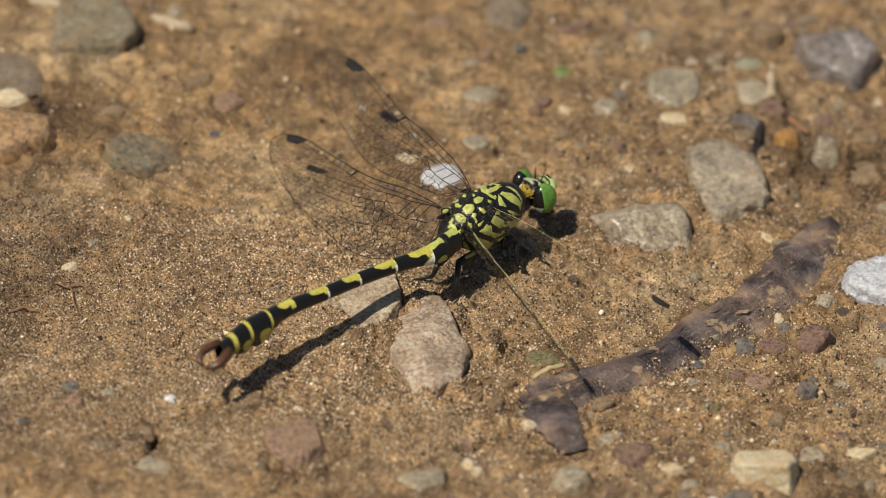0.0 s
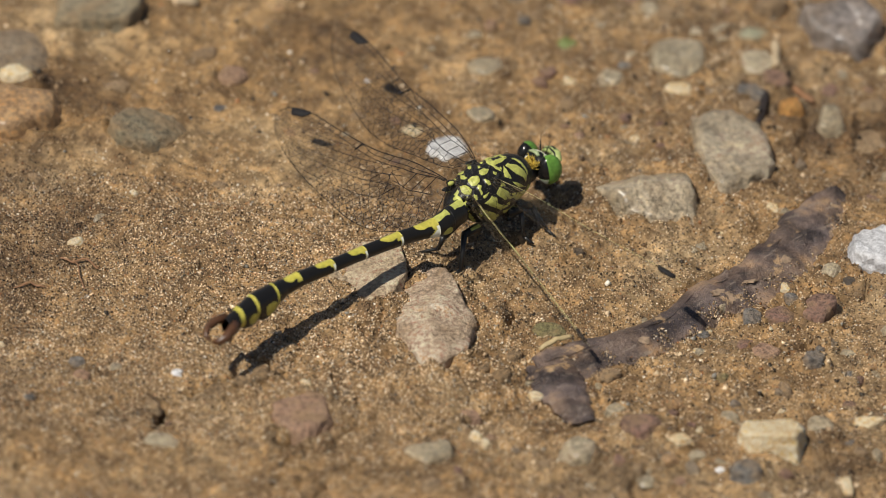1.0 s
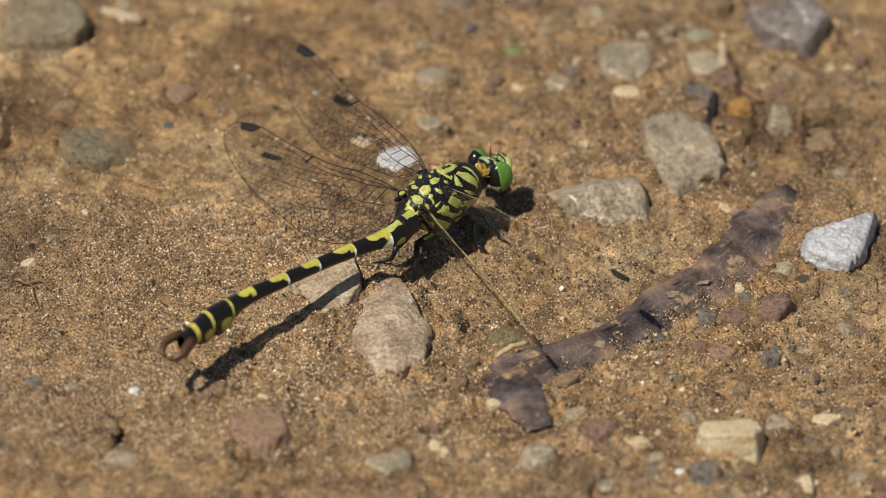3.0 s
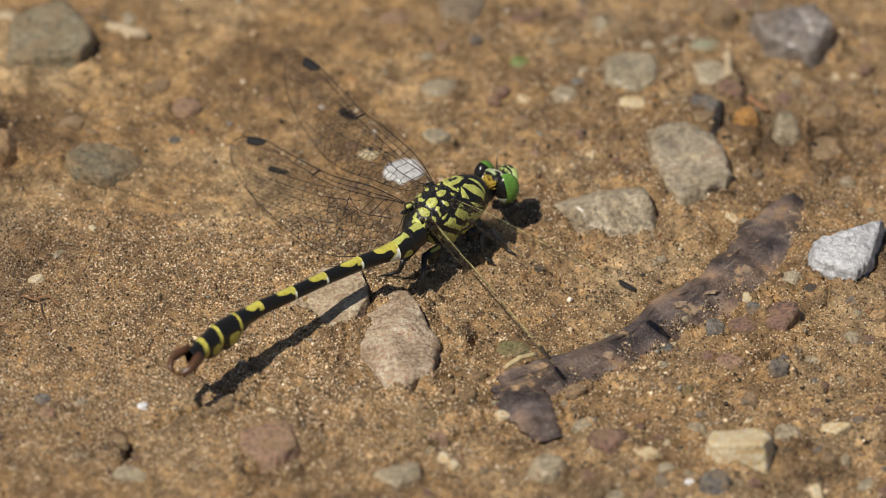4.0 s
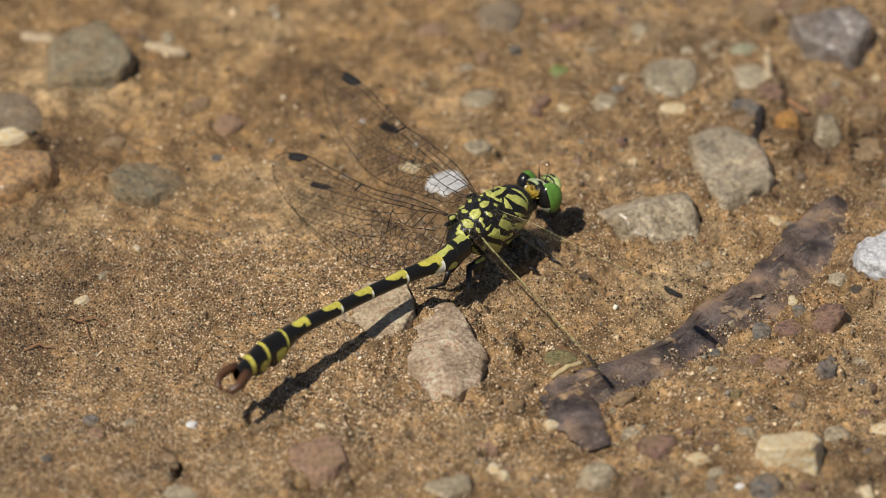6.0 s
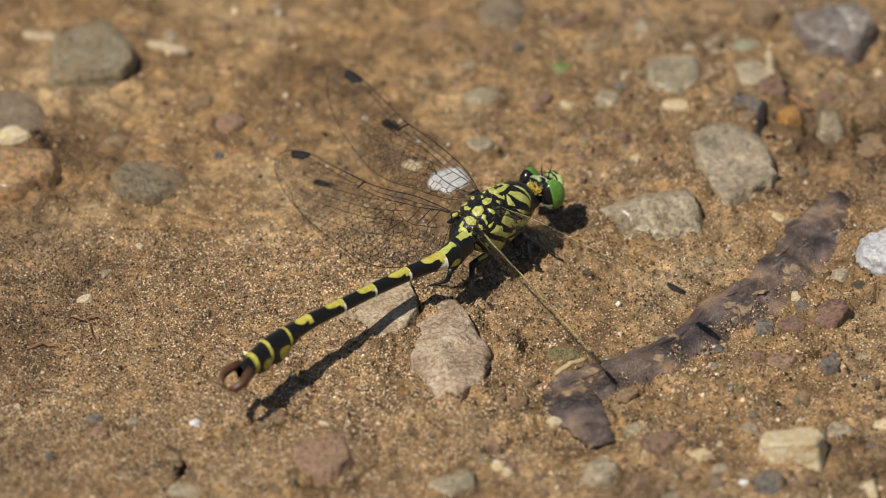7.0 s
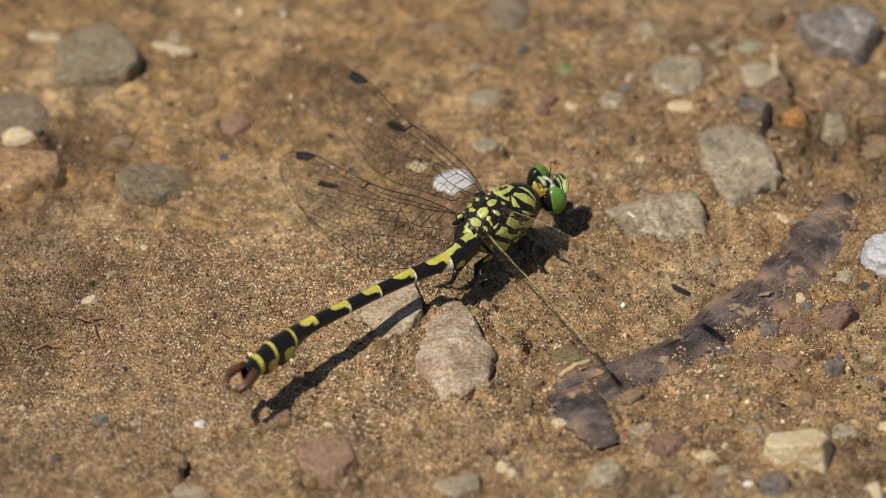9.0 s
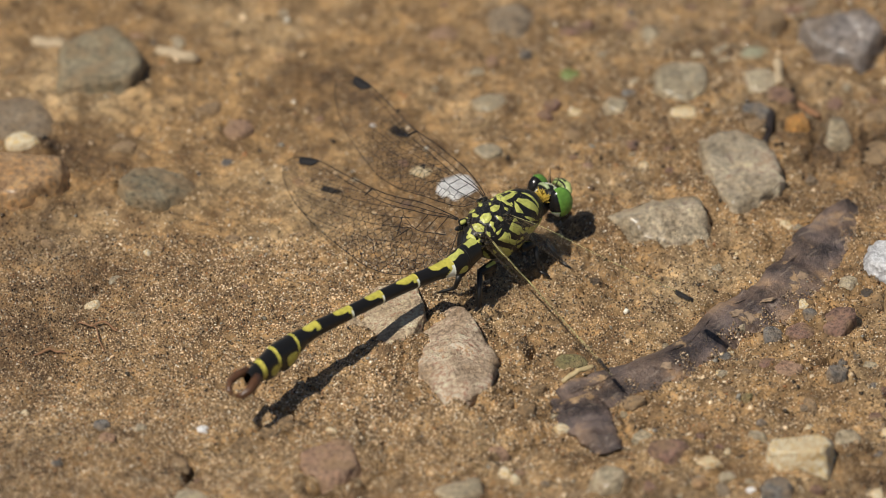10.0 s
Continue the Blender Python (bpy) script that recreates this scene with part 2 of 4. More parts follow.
# ---- ground ----
# stones: x, y, half length, half width, height over the soil (mm), turn, rock, sharpness of edges
STONES_BACK = [
    (-39.5, 35.6, 5.4, 5.4, 4.2, 10, "moss", 0.55),
    (-47.9, 12.8, 6.4, 4.6, 5.2, 20, "ochre", 0.5),
    (-47.4, 20.0, 2.5, 1.6, 3.8, 0, "cream", 0.8),
    (-48.1, 26.0, 4.7, 5.4, 1.5, 30, "slate", 0.3),
    (-32.5, 11.9, 4.4, 4.4, 2.2, -15, "moss", 0.8),
    (7.0, 45.0, 3.0, 3.0, 3.2, 0, "slate", 0.3),
    (-0.6, 43.9, 1.9, 1.2, 1.2, 0, "pink", 0.3),
    (0.9, 13.3, 2.7, 2.9, 1.3, 0, "white", 0.3),
    (4.5, 20.4, 1.7, 1.6, 1.0, 0, "greygreen", 0.4),
    (4.7, 29.4, 2.2, 1.7, 1.0, 0, "greygreen", 0.4),
    (18.8, 28.3, 1.4, 1.6, 1.5, 20, "greygreen", 0.4),
]
STONES_FAR = [
    (25.9, 33.0, 3.4, 4.0, 1.6, 10, "greygreen", 0.4),
    (26.4, 27.3, 2.0, 1.2, 1.2, 0, "cream", 0.6),
    (28.8, 27.5, 0.9, 0.8, 1.2, 0, "orange", 0.3),
    (34.7, 39.4, 2.2, 1.3, 1.4, 0, "palegreen", 0.6),
    (35.3, 33.6, 2.2, 2.3, 1.8, 0, "greygreen", 0.6),
    (36.4, 45.0, 2.2, 2.4, 4.0, 0, "tan", 0.3),
    (39.1, 24.3, 1.6, 1.7, 3.6, 0, "orange", 0.6),
    (43.7, 23.0, 1.8, 2.8, 3.6, -20, "greygreen", 0.7),
    (48.3, 27.1, 1.9, 1.5, 1.6, 30, "tan", 0.4),
    (47.9, 20.7, 2.0, 3.2, 2.0, 0, "tan", 0.3),
    (43.6, -5.7, 1.2, 1.3, 1.6, 0, "greygreen", 0.7),
]
STONES_EDGE = [
    (45.8, -6.9, 0.9, 0.8, 1.0, 0, "dark", 0.5),
    (42.4, -13.7, 2.0, 2.4, 2.2, -20, "maroon", 0.7),
    (38.3, -14.7, 1.9, 1.6, 2.2, 0, "maroon", 0.3),
    (35.3, -15.2, 1.2, 1.4, 1.5, 0, "bluegrey", 0.5),
    (41.9, -22.8, 1.3, 1.2, 1.4, 15, "bluegrey", 0.6),
    (36.7, -21.7, 1.6, 1.7, 1.2, 0, "pink", 0.4),
    (34.8, -44.6, 1.8, 1.7, 2.0, 0, "bluegrey", 0.5),
    (39.9, -34.9, 1.4, 1.3, 1.6, 0, "bluegrey", 0.4),
    (42.7, -34.3, 1.6, 1.7, 1.2, 0, "greygreen", 0.4),
    (27.5, -39.4, 1.4, 1.1, 1.4, 20, "cream", 0.7),
    (23.2, -37.1, 2.0, 1.9, 2.0, 0, "maroon", 0.5),
]
STONES_RIGHT = [
    (20.8, -34.0, 1.3, 1.1, 1.3, 0, "greygreen", 0.5),
    (17.1, -43.0, 2.0, 1.8, 2.0, 0, "greygreen", 0.4),
    (32.1, -26.8, 0.9, 0.6, 1.2, 0, "olive", 0.2),
    (33.5, -31.0, 0.7, 0.6, 0.9, 0, "bluegrey", 0.2),
    (47.9, -33.1, 2.0, 0.9, 1.2, 12, "cream", 0.8),
    (-12.6, -39.5, 3.3, 3.7, 2.4, 10, "pink", 0.5),
    (-23.7, 24.0, 1.9, 1.9, 1.6, 0, "pink", 0.4),
    (-8.5, 25.3, 0.6, 0.3, 0.8, 0, "white", 0.2),
    (-3.1, 16.3, 1.4, 1.1, 0.5, 0, "cream", 0.3),
    (16.0, -5.0, 0.7, 0.5, 0.9, 0, "dark", 0.6),
    (12.2, -32.0, 1.1, 0.7, 0.8, -10, "cream", 0.7),
]
STONES_FRONT = [
    (13.2, -19.9, 1.9, 1.6, 1.4, 0, "olive", 0.4),
    (-2.7, -33.6, 0.6, 0.4, 0.6, 0, "bluegrey", 0.4),
    (-26.4, -32.5, 0.7, 0.5, 0.6, 0, "white", 0.6),
    (-27.1, -45.4, 2.2, 1.5, 1.2, 0, "greygreen", 0.4),
    (1.0, -44.8, 2.8, 1.7, 1.2, 0, "greygreen", 0.4),
    (31.4, 0.9, 0.6, 0.4, 0.7, 0, "cream", 0.4),
    (14.9, -31.3, 0.9, 0.8, 0.6, 0, "maroon", 0.4),
    (32.1, -44.1, 0.8, 0.4, 0.8, 0, "white", 0.4),
    (45.5, -44.2, 0.7, 2.0, 1.0, 0, "cream", 0.6),
    (15.5, 17.3, 0.7, 0.6, 0.8, 0, "pink", 0.4),
    (-16.5, 4.2, 0.6, 0.5, 0.5, 0, "tan", 0.3),
]
STONES_LOOSE = [
    (-41.7, -39.0, 0.7, 0.6, 0.7, 0, "bluegrey", 0.3),
    (34.7, 27.9, 1.9, 1.0, 1.0, -25, "bluegrey", 0.6),
    (37.4, 30.4, 1.7, 2.0, 2.6, 20, "maroon", 0.7),
    (34.2, 24.6, 1.2, 1.6, 1.8, 60, "tan", 0.6),
    (-36.2, 20.6, 1.5, 1.0, 0.7, 10, "tan", 0.5),
    (-27.0, 28.4, 1.6, 1.1, 0.9, 30, "tan", 0.4),
    (26.1, 10.2, 0.7, 0.6, 0.7, 0, "tan", 0.4),
    (34.5, -45.0, 0.9, 0.8, 0.7, 0, "orange", 0.4),
    (45.4, 0.4, 0.8, 0.9, 1.0, 20, "orange", 0.8),
    (46.6, -4.6, 0.9, 0.8, 0.9, 0, "bluegrey", 0.6),
]
CLODS = [
    (5.9, -27.0, 1.6, 1.4, 1.0, 20, "clod", 0.7),
    (8.4, -28.6, 1.2, 1.0, 0.8, 50, "clod", 0.8),
    (3.2, -31.8, 1.5, 1.1, 0.8, 0, "clod", 0.7),
    (-19.3, -33.6, 1.3, 0.9, 1.0, 30, "clod", 0.8),
    (-22.0, -35.4, 1.4, 1.1, 1.0, 70, "clod", 0.7),
    (-17.4, -32.0, 1.0, 0.9, 0.8, 10, "clod", 0.8),
    (9.6, -24.4, 1.0, 0.8, 0.7, 40, "clod", 0.8),
    (7.4, -14.6, 0.9, 0.8, 0.6, 0, "clod", 0.7),
]
STONES = STONES_BACK + STONES_FAR + STONES_EDGE + STONES_RIGHT + STONES_FRONT + STONES_LOOSE + CLODS
SLABS_NEAR = [
    (45.3, 40.6, 5.0, 4.2, 4.6, 0, "steel", 0.95, 37, [(100, 3.4), (40, 4.4), (-35, 3.8), (-115, 3.6), (200, 4.8)], "large angular dark grey stone with a flat top", 4.2, (10, -4)),
    (0.8, -20.6, 5.4, 9.8, 3.4, 0, "rose", 1.3, 31, [(88, 9.0), (22, 4.3), (-11, 4.7), (-48, 6.6), (-102, 8.0), (-150, 4.7), (149, 5.9)], "angular rosy tan stone bedded in sand beside the dragonfly", 3.0, (0, 0), [(-0.36, 0.08, 1, 2.65), (0.18, -0.07, 1, 2.55), (0.9, 0.2, 1, 4.7)]),
    (-5.5, -13.5, 4.4, 5.2, 2.4, 0, "buff", 1.3, 32, [(-143, 4.5), (-108, 5.0), (-22, 3.0), (4, 3.1), (19, 3.3), (88, 5.0), (149, 4.6)], "flat tan stone slab under the dragonfly's shadow", 1.6, (0, 0), [(-0.12, -0.1, 1, 1.5)]),
]
SLABS_FAR = [
    (24.1, 6.3, 7.0, 5.5, 3.0, 0, "warm", 0.6, 33, [(134, 5.2), (121, 4.8), (61, 5.5), (17, 4.6), (-7, 5.1), (-76, 5.2), (-112, 4.3), (-131, 4.6)], "pale grey-brown wedge-shaped stone in the sand", 3.2, (0, 0), [(-0.2, 0.5, 1, 2.9), (0.15, -0.6, 1, 3.0)]),
    (32.6, 15.6, 5.0, 8.0, 1.8, 0, "warm", 0.75, 34, [(110, 7.6), (48, 6.0), (14, 4.4), (-14, 5.2), (-50, 6.0), (-151, 5.2), (-170, 3.8)], "large flat pale grey stone with pitted top", 2.4),
    (49.6, -1.6, 4.2, 4.6, 3.4, 0, "chalk", 0.95, 35, [(121, 3.0), (-11, 3.4), (-30, 3.5), (240, 4.2), (180, 4.0)], "angular light grey stone with sharp edges", 3.0, (8, 0)),
]
BLOCKS = [
    (37.6, -38.4, 3.6, 2.9, 3.6, 0, "cream", 1.15, 36, [(95, 2.6), (30, 3.3), (-20, 3.4), (-90, 2.6), (215, 3.4), (170, 3.7)], "pale yellow block of stone, flat on top", 2.2),
]
BIG_STONES = SLABS_NEAR + SLABS_FAR + BLOCKS
LATTICES = {s: np.random.default_rng(s).random((256, 256)) for s in range(1, 9)}


def value_noise(x, y, wave, seed):
    t = LATTICES[seed]
    u, v = x / wave + 91.3, y / wave + 47.7
    i, j = np.floor(u).astype(int), np.floor(v).astype(int)
    a, b = u - i, v - j
    a, b = a * a * (3 - 2 * a), b * b * (3 - 2 * b)
    g = lambda p, q: t[p % 256, q % 256]
    return (g(i, j) * (1 - a) + g(i + 1, j) * a) * (1 - b) + (g(i, j + 1) * (1 - a) + g(i + 1, j + 1) * a) * b - 0.5


CRACKS = [
    (4.4, -12.9, 5.7, -19.9, 0.32, 0.9), (9.4, -16.1, 8.8, -19.4, 0.28, 0.8), (4.6, -27.0, 7.6, -28.0, 0.35, 0.9),
    (-10.8, -13.4, -4.9, -17.3, 0.3, 0.9), (11.0, -9.5, 9.6, -12.6, 0.25, 0.6), (2.0, -30.5, 5.2, -29.6, 0.3, 0.7),  # x, y, x, y, width, depth in mm
    (-27.6, -38.0, -27.4, -41.2, 0.55, 2.2), (-24.8, -35.5, -22.8, -34.4, 0.5, 1.5), (-21.6, -33.2, -20.6, -32.2, 0.5, 0.9),
    (-14.3, -43.8, -9.2, -40.4, 0.6, 2.0), (-19.5, -30.5, -20.5, -33.0, 0.4, 0.9), (8.6, -18.6, 9.6, -16.2, 0.3, 0.6),
    (4.8, -12.0, 6.6, -17.6, 0.45, 1.0), (4.8, -26.6, 7.2, -25.0, 0.4, 0.8),
]


def bare_height(x, y):
    """Height of the soil in mm over the point (x, y) in mm, without the sand banked up round stones."""
    h = 1.3 * value_noise(x, y, 17, 1) + 0.7 * value_noise(x, y, 6.5, 2) + 0.85 * value_noise(x, y, 2.3, 3) + 0.62 * value_noise(x, y, 0.9, 4)
    h = h * (0.65 + 0.35 * np.clip((x + 30) / 50, 0, 1)) * (1 - 0.1 * np.clip((y - 5) / 20, 0, 1))
    wx = 0.81 * x + 0.59 * y + 2.4 * value_noise(x, y, 3.1, 5)
    wy = 0.81 * y - 0.59 * x + 2.4 * value_noise(y, x, 3.7, 4)
    gap = np.clip(1 - np.abs(value_noise(wx, wy, 5.5, 8) + 0.3 * value_noise(wy, wx, 1.7, 6)) * 15, 0, 1)
    h = h - 1.0 * gap * np.clip(value_noise(x, y, 9, 7) * 4 + 0.2, 0, 1) * np.clip((12 - y + 0.5 * x) / 10, 0, 1)
    for x0, y0, x1, y1, w, d in CRACKS:
        px, py = x1 - x0, y1 - y0
        t = np.clip(((x - x0) * px + (y - y0) * py) / (px * px + py * py), 0, 1)
        wob = 0.5 * value_noise(x, y, 0.8, 5)
        r = np.hypot(x - x0 - t * px, y - y0 - t * py) + wob
        h = h - d * np.exp(-(r / w) ** 2)
    return h


def ground_height(x, y):
    h = bare_height(x, y)
    for row in STONES + BIG_STONES:
        sx, sy, rx, ry, proud = row[:5]
        r = np.hypot((x - sx) / rx, (y - sy) / ry) + 0.5 * value_noise(x, y, 1.6, 6)
        h = h + 0.42 * min(proud, 2.4) * np.clip(1.75 - r, 0, 0.75) / 0.75 * np.clip((r - 0.6) / 0.35, 0, 1) * (0.8 + 0.8 * value_noise(x, y, 3.0, 7))
    return h


def ground_at(x, y):
    return float(bare_height(np.array([float(x)]), np.array([float(y)]))[0])


def build_ground():
    inner = np.arange(-62, 62.01, 0.30)
    outer, step, x = [], 0.4, 62.0
    while x < 60000:
        step *= 1.35
        x += step
        outer.append(x)
    axis = np.concatenate([-np.array(outer[::-1]), inner, np.array(outer)])
    n = len(axis)
    gx, gy = np.meshgrid(axis, axis)
    gz = ground_height(gx, gy)
    verts = np.stack([gx, gy, gz], -1).reshape(-1, 3) * MM
    idx = np.arange(n * n).reshape(n, n)
    faces = np.stack([idx[:-1, :-1], idx[:-1, 1:], idx[1:, 1:], idx[1:, :-1]], -1).reshape(-1, 4)
    me = bpy.data.meshes.new("ground")
    me.vertices.add(n * n)
    me.vertices.foreach_set("co", verts.ravel())
    me.loops.add(faces.size)
    me.loops.foreach_set("vertex_index", faces.ravel())
    me.polygons.add(len(faces))
    me.polygons.foreach_set("loop_start", np.arange(0, faces.size, 4))
    me.polygons.foreach_set("use_smooth", np.ones(len(faces), bool))
    me.materials.append(SOIL)
    me.update(calc_edges=True)
    tagged(new("ground", me), "brown damp sandy soil with grit and fine cracks", "ground", kind="structure")


build_ground()


# ---- stones ----
def stone_mesh(name, rx, ry, rz, rock, angular, seed, sides=None, level=4, caps=()):
    """A weathered stone: a ball cut by planes whose edges are rounded, then roughened. Radii in mm."""
    r = random.Random(seed)
    planes = [(Vector((0, 0, 1)) + Vector((r.uniform(-1, 1), r.uniform(-1, 1), 0)) * 0.25 * angular, rz), (Vector((0, 0, -1)), rz)]
    if sides:
        for deg, dist in sides:
            lean = r.uniform(0.05, 0.25)
            planes.append((Vector((math.cos(radians(deg)), math.sin(radians(deg)), lean)), dist))
    else:
        count, turn = r.randint(5, 7), r.uniform(0, 6.28)
        for k in range(count):
            w = turn + 2 * math.pi * (k + r.uniform(-0.25, 0.25)) / count
            d = 1 / math.hypot(math.cos(w) / rx, math.sin(w) / ry)
            planes.append((Vector((math.cos(w), math.sin(w), r.uniform(0.0, 0.5))), d * r.uniform(0.9, 1.05)))
    planes += [(Vector(c[:3]), c[3]) for c in caps]
    planes = [(n.normalized(), d) for n, d in planes]
    power = 3 + 22 * angular
    bm = bmesh.new()
    bmesh.ops.create_icosphere(bm, subdivisions=level, radius=1)
    off = Vector((r.uniform(0, 90), r.uniform(0, 90), r.uniform(0, 90)))
    size = (rx * ry) ** 0.5
    for v in bm.verts:
        d = v.co.normalized()
        d = Vector((d.x * rx, d.y * ry, d.z * rz)).normalized()
        s = sum((max(n.dot(d), 0) / k) ** power for n, k in planes)
        p = d * s ** (-1 / power)
        q = p / size
        rough = (0.11 - 0.07 * angular) * noise.noise(q * 1.3 + off) + 0.05 * noise.noise(q * 3.4 + off) + 0.034 * noise.noise(q * 8 + off) + 0.022 * noise.noise(q * 19 + off)
        if sides:
            rough += 0.05 * abs(noise.noise(q * Vector((2.2, 4.2, 3.0)) + off)) - 0.045 * max(0, 1 - 9 * abs(noise.noise(q * 1.9 + off * 2))) + 0.02 * noise.noise(q * 33 + off)
        v.co = p + d * rough * size * (0.65 if angular > 1 else 0.6 + 0.5 * angular)
    bmesh.ops.scale(bm, vec=(MM, MM, MM), verts=bm.verts)
    for f in bm.faces:
        f.smooth = True
    me = bpy.data.meshes.new(name)
    bm.to_mesh(me)
    bm.free()
    me.materials.append(ROCK[rock])
    return me


WORDS = {
    "slate": "smooth dark grey stone", "moss": "mottled grey-brown stone", "steel": "angular purple-grey stone", "ochre": "brown ochre stone", "cream": "pale cream stone chip", "greygreen": "grey-green gritty stone",
    "palegreen": "pale green stone", "pink": "reddish brown stone", "rose": "angular rosy tan stone", "buff": "buff tan stone", "warm": "warm grey stone", "clod": "crumbly brown clod of earth", "white": "small white quartz pebble",
    "chalk": "angular light grey stone", "orange": "orange-yellow pebble", "tan": "tan brown stone", "maroon": "dark maroon pebble",
    "bluegrey": "blue-grey pebble", "dark": "black pebble", "olive": "olive-coloured pebble",
}


def stone(x, y, rx, ry, proud, turn, rock, angular, seed, sides=None, label="", rz=None, tilt=(0, 0), caps=()):
    big = max(rx, ry)
    kind = "clod" if rock == "clod" else "stone" if big > 2.0 else "pebble"
    rz = rz or max(proud * 0.75, min(rx, ry) * 0.7)
    me = stone_mesh(kind, rx, ry, rz, rock, angular, seed, sides, 6 if rock in ("rose", "buff") else 5 if big > 3.2 else 4 if big > 1.2 else 3, caps)
    ob = thing(kind, me, label or WORDS[rock] + " half sunk in the sandy soil", kind, "stones on the soil")
    ob.matrix_world = pose(x * MM, y * MM, (ground_at(x, y) + proud * (0.8 if sides else 0.62) - rz) * MM, tilt[0], tilt[1], turn)
    return ob


for i, row in enumerate(STONES):
    stone(*row, 100 + i)

for row in BIG_STONES:
    stone(*row)

# loose small pebbles, thicker among the stones than on the bare sand
PEBBLE_ROCKS = ["maroon", "greygreen", "bluegrey", "tan", "pink", "tan", "cream", "greygreen", "tan", "maroon", "ochre", "slate"]
PEBBLES = [stone_mesh("pebble", 1.0, 0.85, 0.75, k, 0.35 + 0.055 * i, 400 + i, None, 3) for i, k in enumerate(PEBBLE_ROCKS)]
placed = 0
while placed < 280:
    x, y = rnd.uniform(-52, 54), rnd.uniform(-52, 52)
    thick = 0.12 + 0.88 * smooth_step(-5, 30, x) * (1 if y < -8 or y > 18 else 0.35)
    if rnd.random() > thick or any(math.hypot((x - s[0]) / (s[2] + 1), (y - s[1]) / (s[3] + 1)) < 1 for s in STONES + BIG_STONES) or abs(x - 5) < 22 and abs(y + 4) < 12 or math.hypot(x - 13.6, y - 35) < 4:
        continue
    i = rnd.randrange(len(PEBBLES))
    size = math.exp(rnd.uniform(math.log(0.42), math.log(1.1)))
    ob = thing("pebble", PEBBLES[i], "little " + WORDS[PEBBLE_ROCKS[i]] + " among the grit", "pebble", "small pebbles in the grit")
    ob.matrix_world = pose(x * MM, y * MM, (ground_at(x, y) - 0.08 * size) * MM, 0, 0, rnd.uniform(0, 360)) @ Matrix.Diagonal((size, size * rnd.uniform(0.7, 1.1), size * rnd.uniform(0.4, 0.7), 1))
    placed += 1


# ---- the dragonfly; its own space is in mm: x ahead, y to its left, z up ----
FLY = tagged(new("dragonfly"), "yellow and black dragonfly with green eyes perched on the soil", "dragonfly")
FLY.matrix_world = pose(4.07 * MM, -3.59 * MM, 1.49 * MM, 0, 0, 39.7)


def clamp01(v):
    return min(1.0, max(0.0, v))


def edge(v, soft=0.06):
    """Turns a signed distance into a marking value round the half."""
    return clamp01(0.5 + v / soft * 0.25)


SPINE = [(-3.57, -2.34, 4.85, 1.3), (-5.19, -2.76, 4.87, 1.36), (-6.31, -3.15, 4.87, 1.34), (-7.96, -3.4, 4.9, 1.12), (-9.7, -3.2, 4.9, 0.92),
         (-12.47, -2.98, 4.92, 0.84), (-17.29, -2.98, 4.95, 0.78), (-21.7, -3.11, 4.98, 0.8), (-26.32, -3.2, 5.0, 0.9), (-28.47, -3.37, 4.86, 1.0),
         (-29.91, -3.61, 4.78, 1.22), (-32.06, -3.93, 4.72, 1.36), (-33.5, -4.27, 4.68, 1.32), (-35.34, -4.82, 4.64, 1.16), (-37.59, -5.53, 4.6, 0.95)]


def spine(x):
    for a, b in zip(SPINE, SPINE[1:]):
        if a[0] >= x >= b[0]:
            t = smooth_step(0, 1, (x - a[0]) / (b[0] - a[0])) * 0.5 + 0.5 * (x - a[0]) / (b[0] - a[0])
            return tuple(p + (q - p) * t for p, q in zip(a, b))
    return SPINE[0] if x > SPINE[0][0] else SPINE[-1]


def segment_marking(k, u, w):
    """k: the segment's number, u: 0 at its front to 1 at its back, w: 0 on top to 1 below."""
    if k == 1:
        return min(0.74, edge(min(0.13 + 0.02 * math.sin(9 * u) - w, 0.72 - u)))
    if k == 2:
        top = min(0.12 + 0.025 * math.sin(8 * u + 1.2) - w, (u - 0.10) * 0.7)
        spot = 0.15 - math.hypot((u - 0.45) * 0.5, w - 0.60)
        return min(0.74, edge(max(top, spot)))
    if k in (3, 4, 5, 6, 7):
        long = {3: 0.40, 4: 0.33, 5: 0.31, 6: 0.30, 7: 0.33}[k]
        collar = min(0.19 - u, (0.34 - w) * 0.7)
        lobe = 0.16 * (1 - math.hypot((u - long) / 0.20, w / (0.235 + 0.02 * math.sin(5 * k))))
        neck = min(long - u, (0.20 - w) * 0.7)
        ring = 0.11 - u + (0.15 * smooth_step(0.32, 0.6, w) if k == 3 else 0)
        if ring > 0 and w > 0.24 and k < 7:
            return clamp01(0.80 + ring * 4)
        return min(0.74, edge(max(collar, lobe, neck) + 0.012 * math.sin(19 * w + 2 * k)))
    ring = {8: 0.13, 9: 0.17, 10: 0.30}[k] - u
    low = 0.11 - math.hypot((u - 0.45) * 0.4, w - 0.56) if k in (8, 9) else -1
    return min(0.74, edge(max(ring, low)))


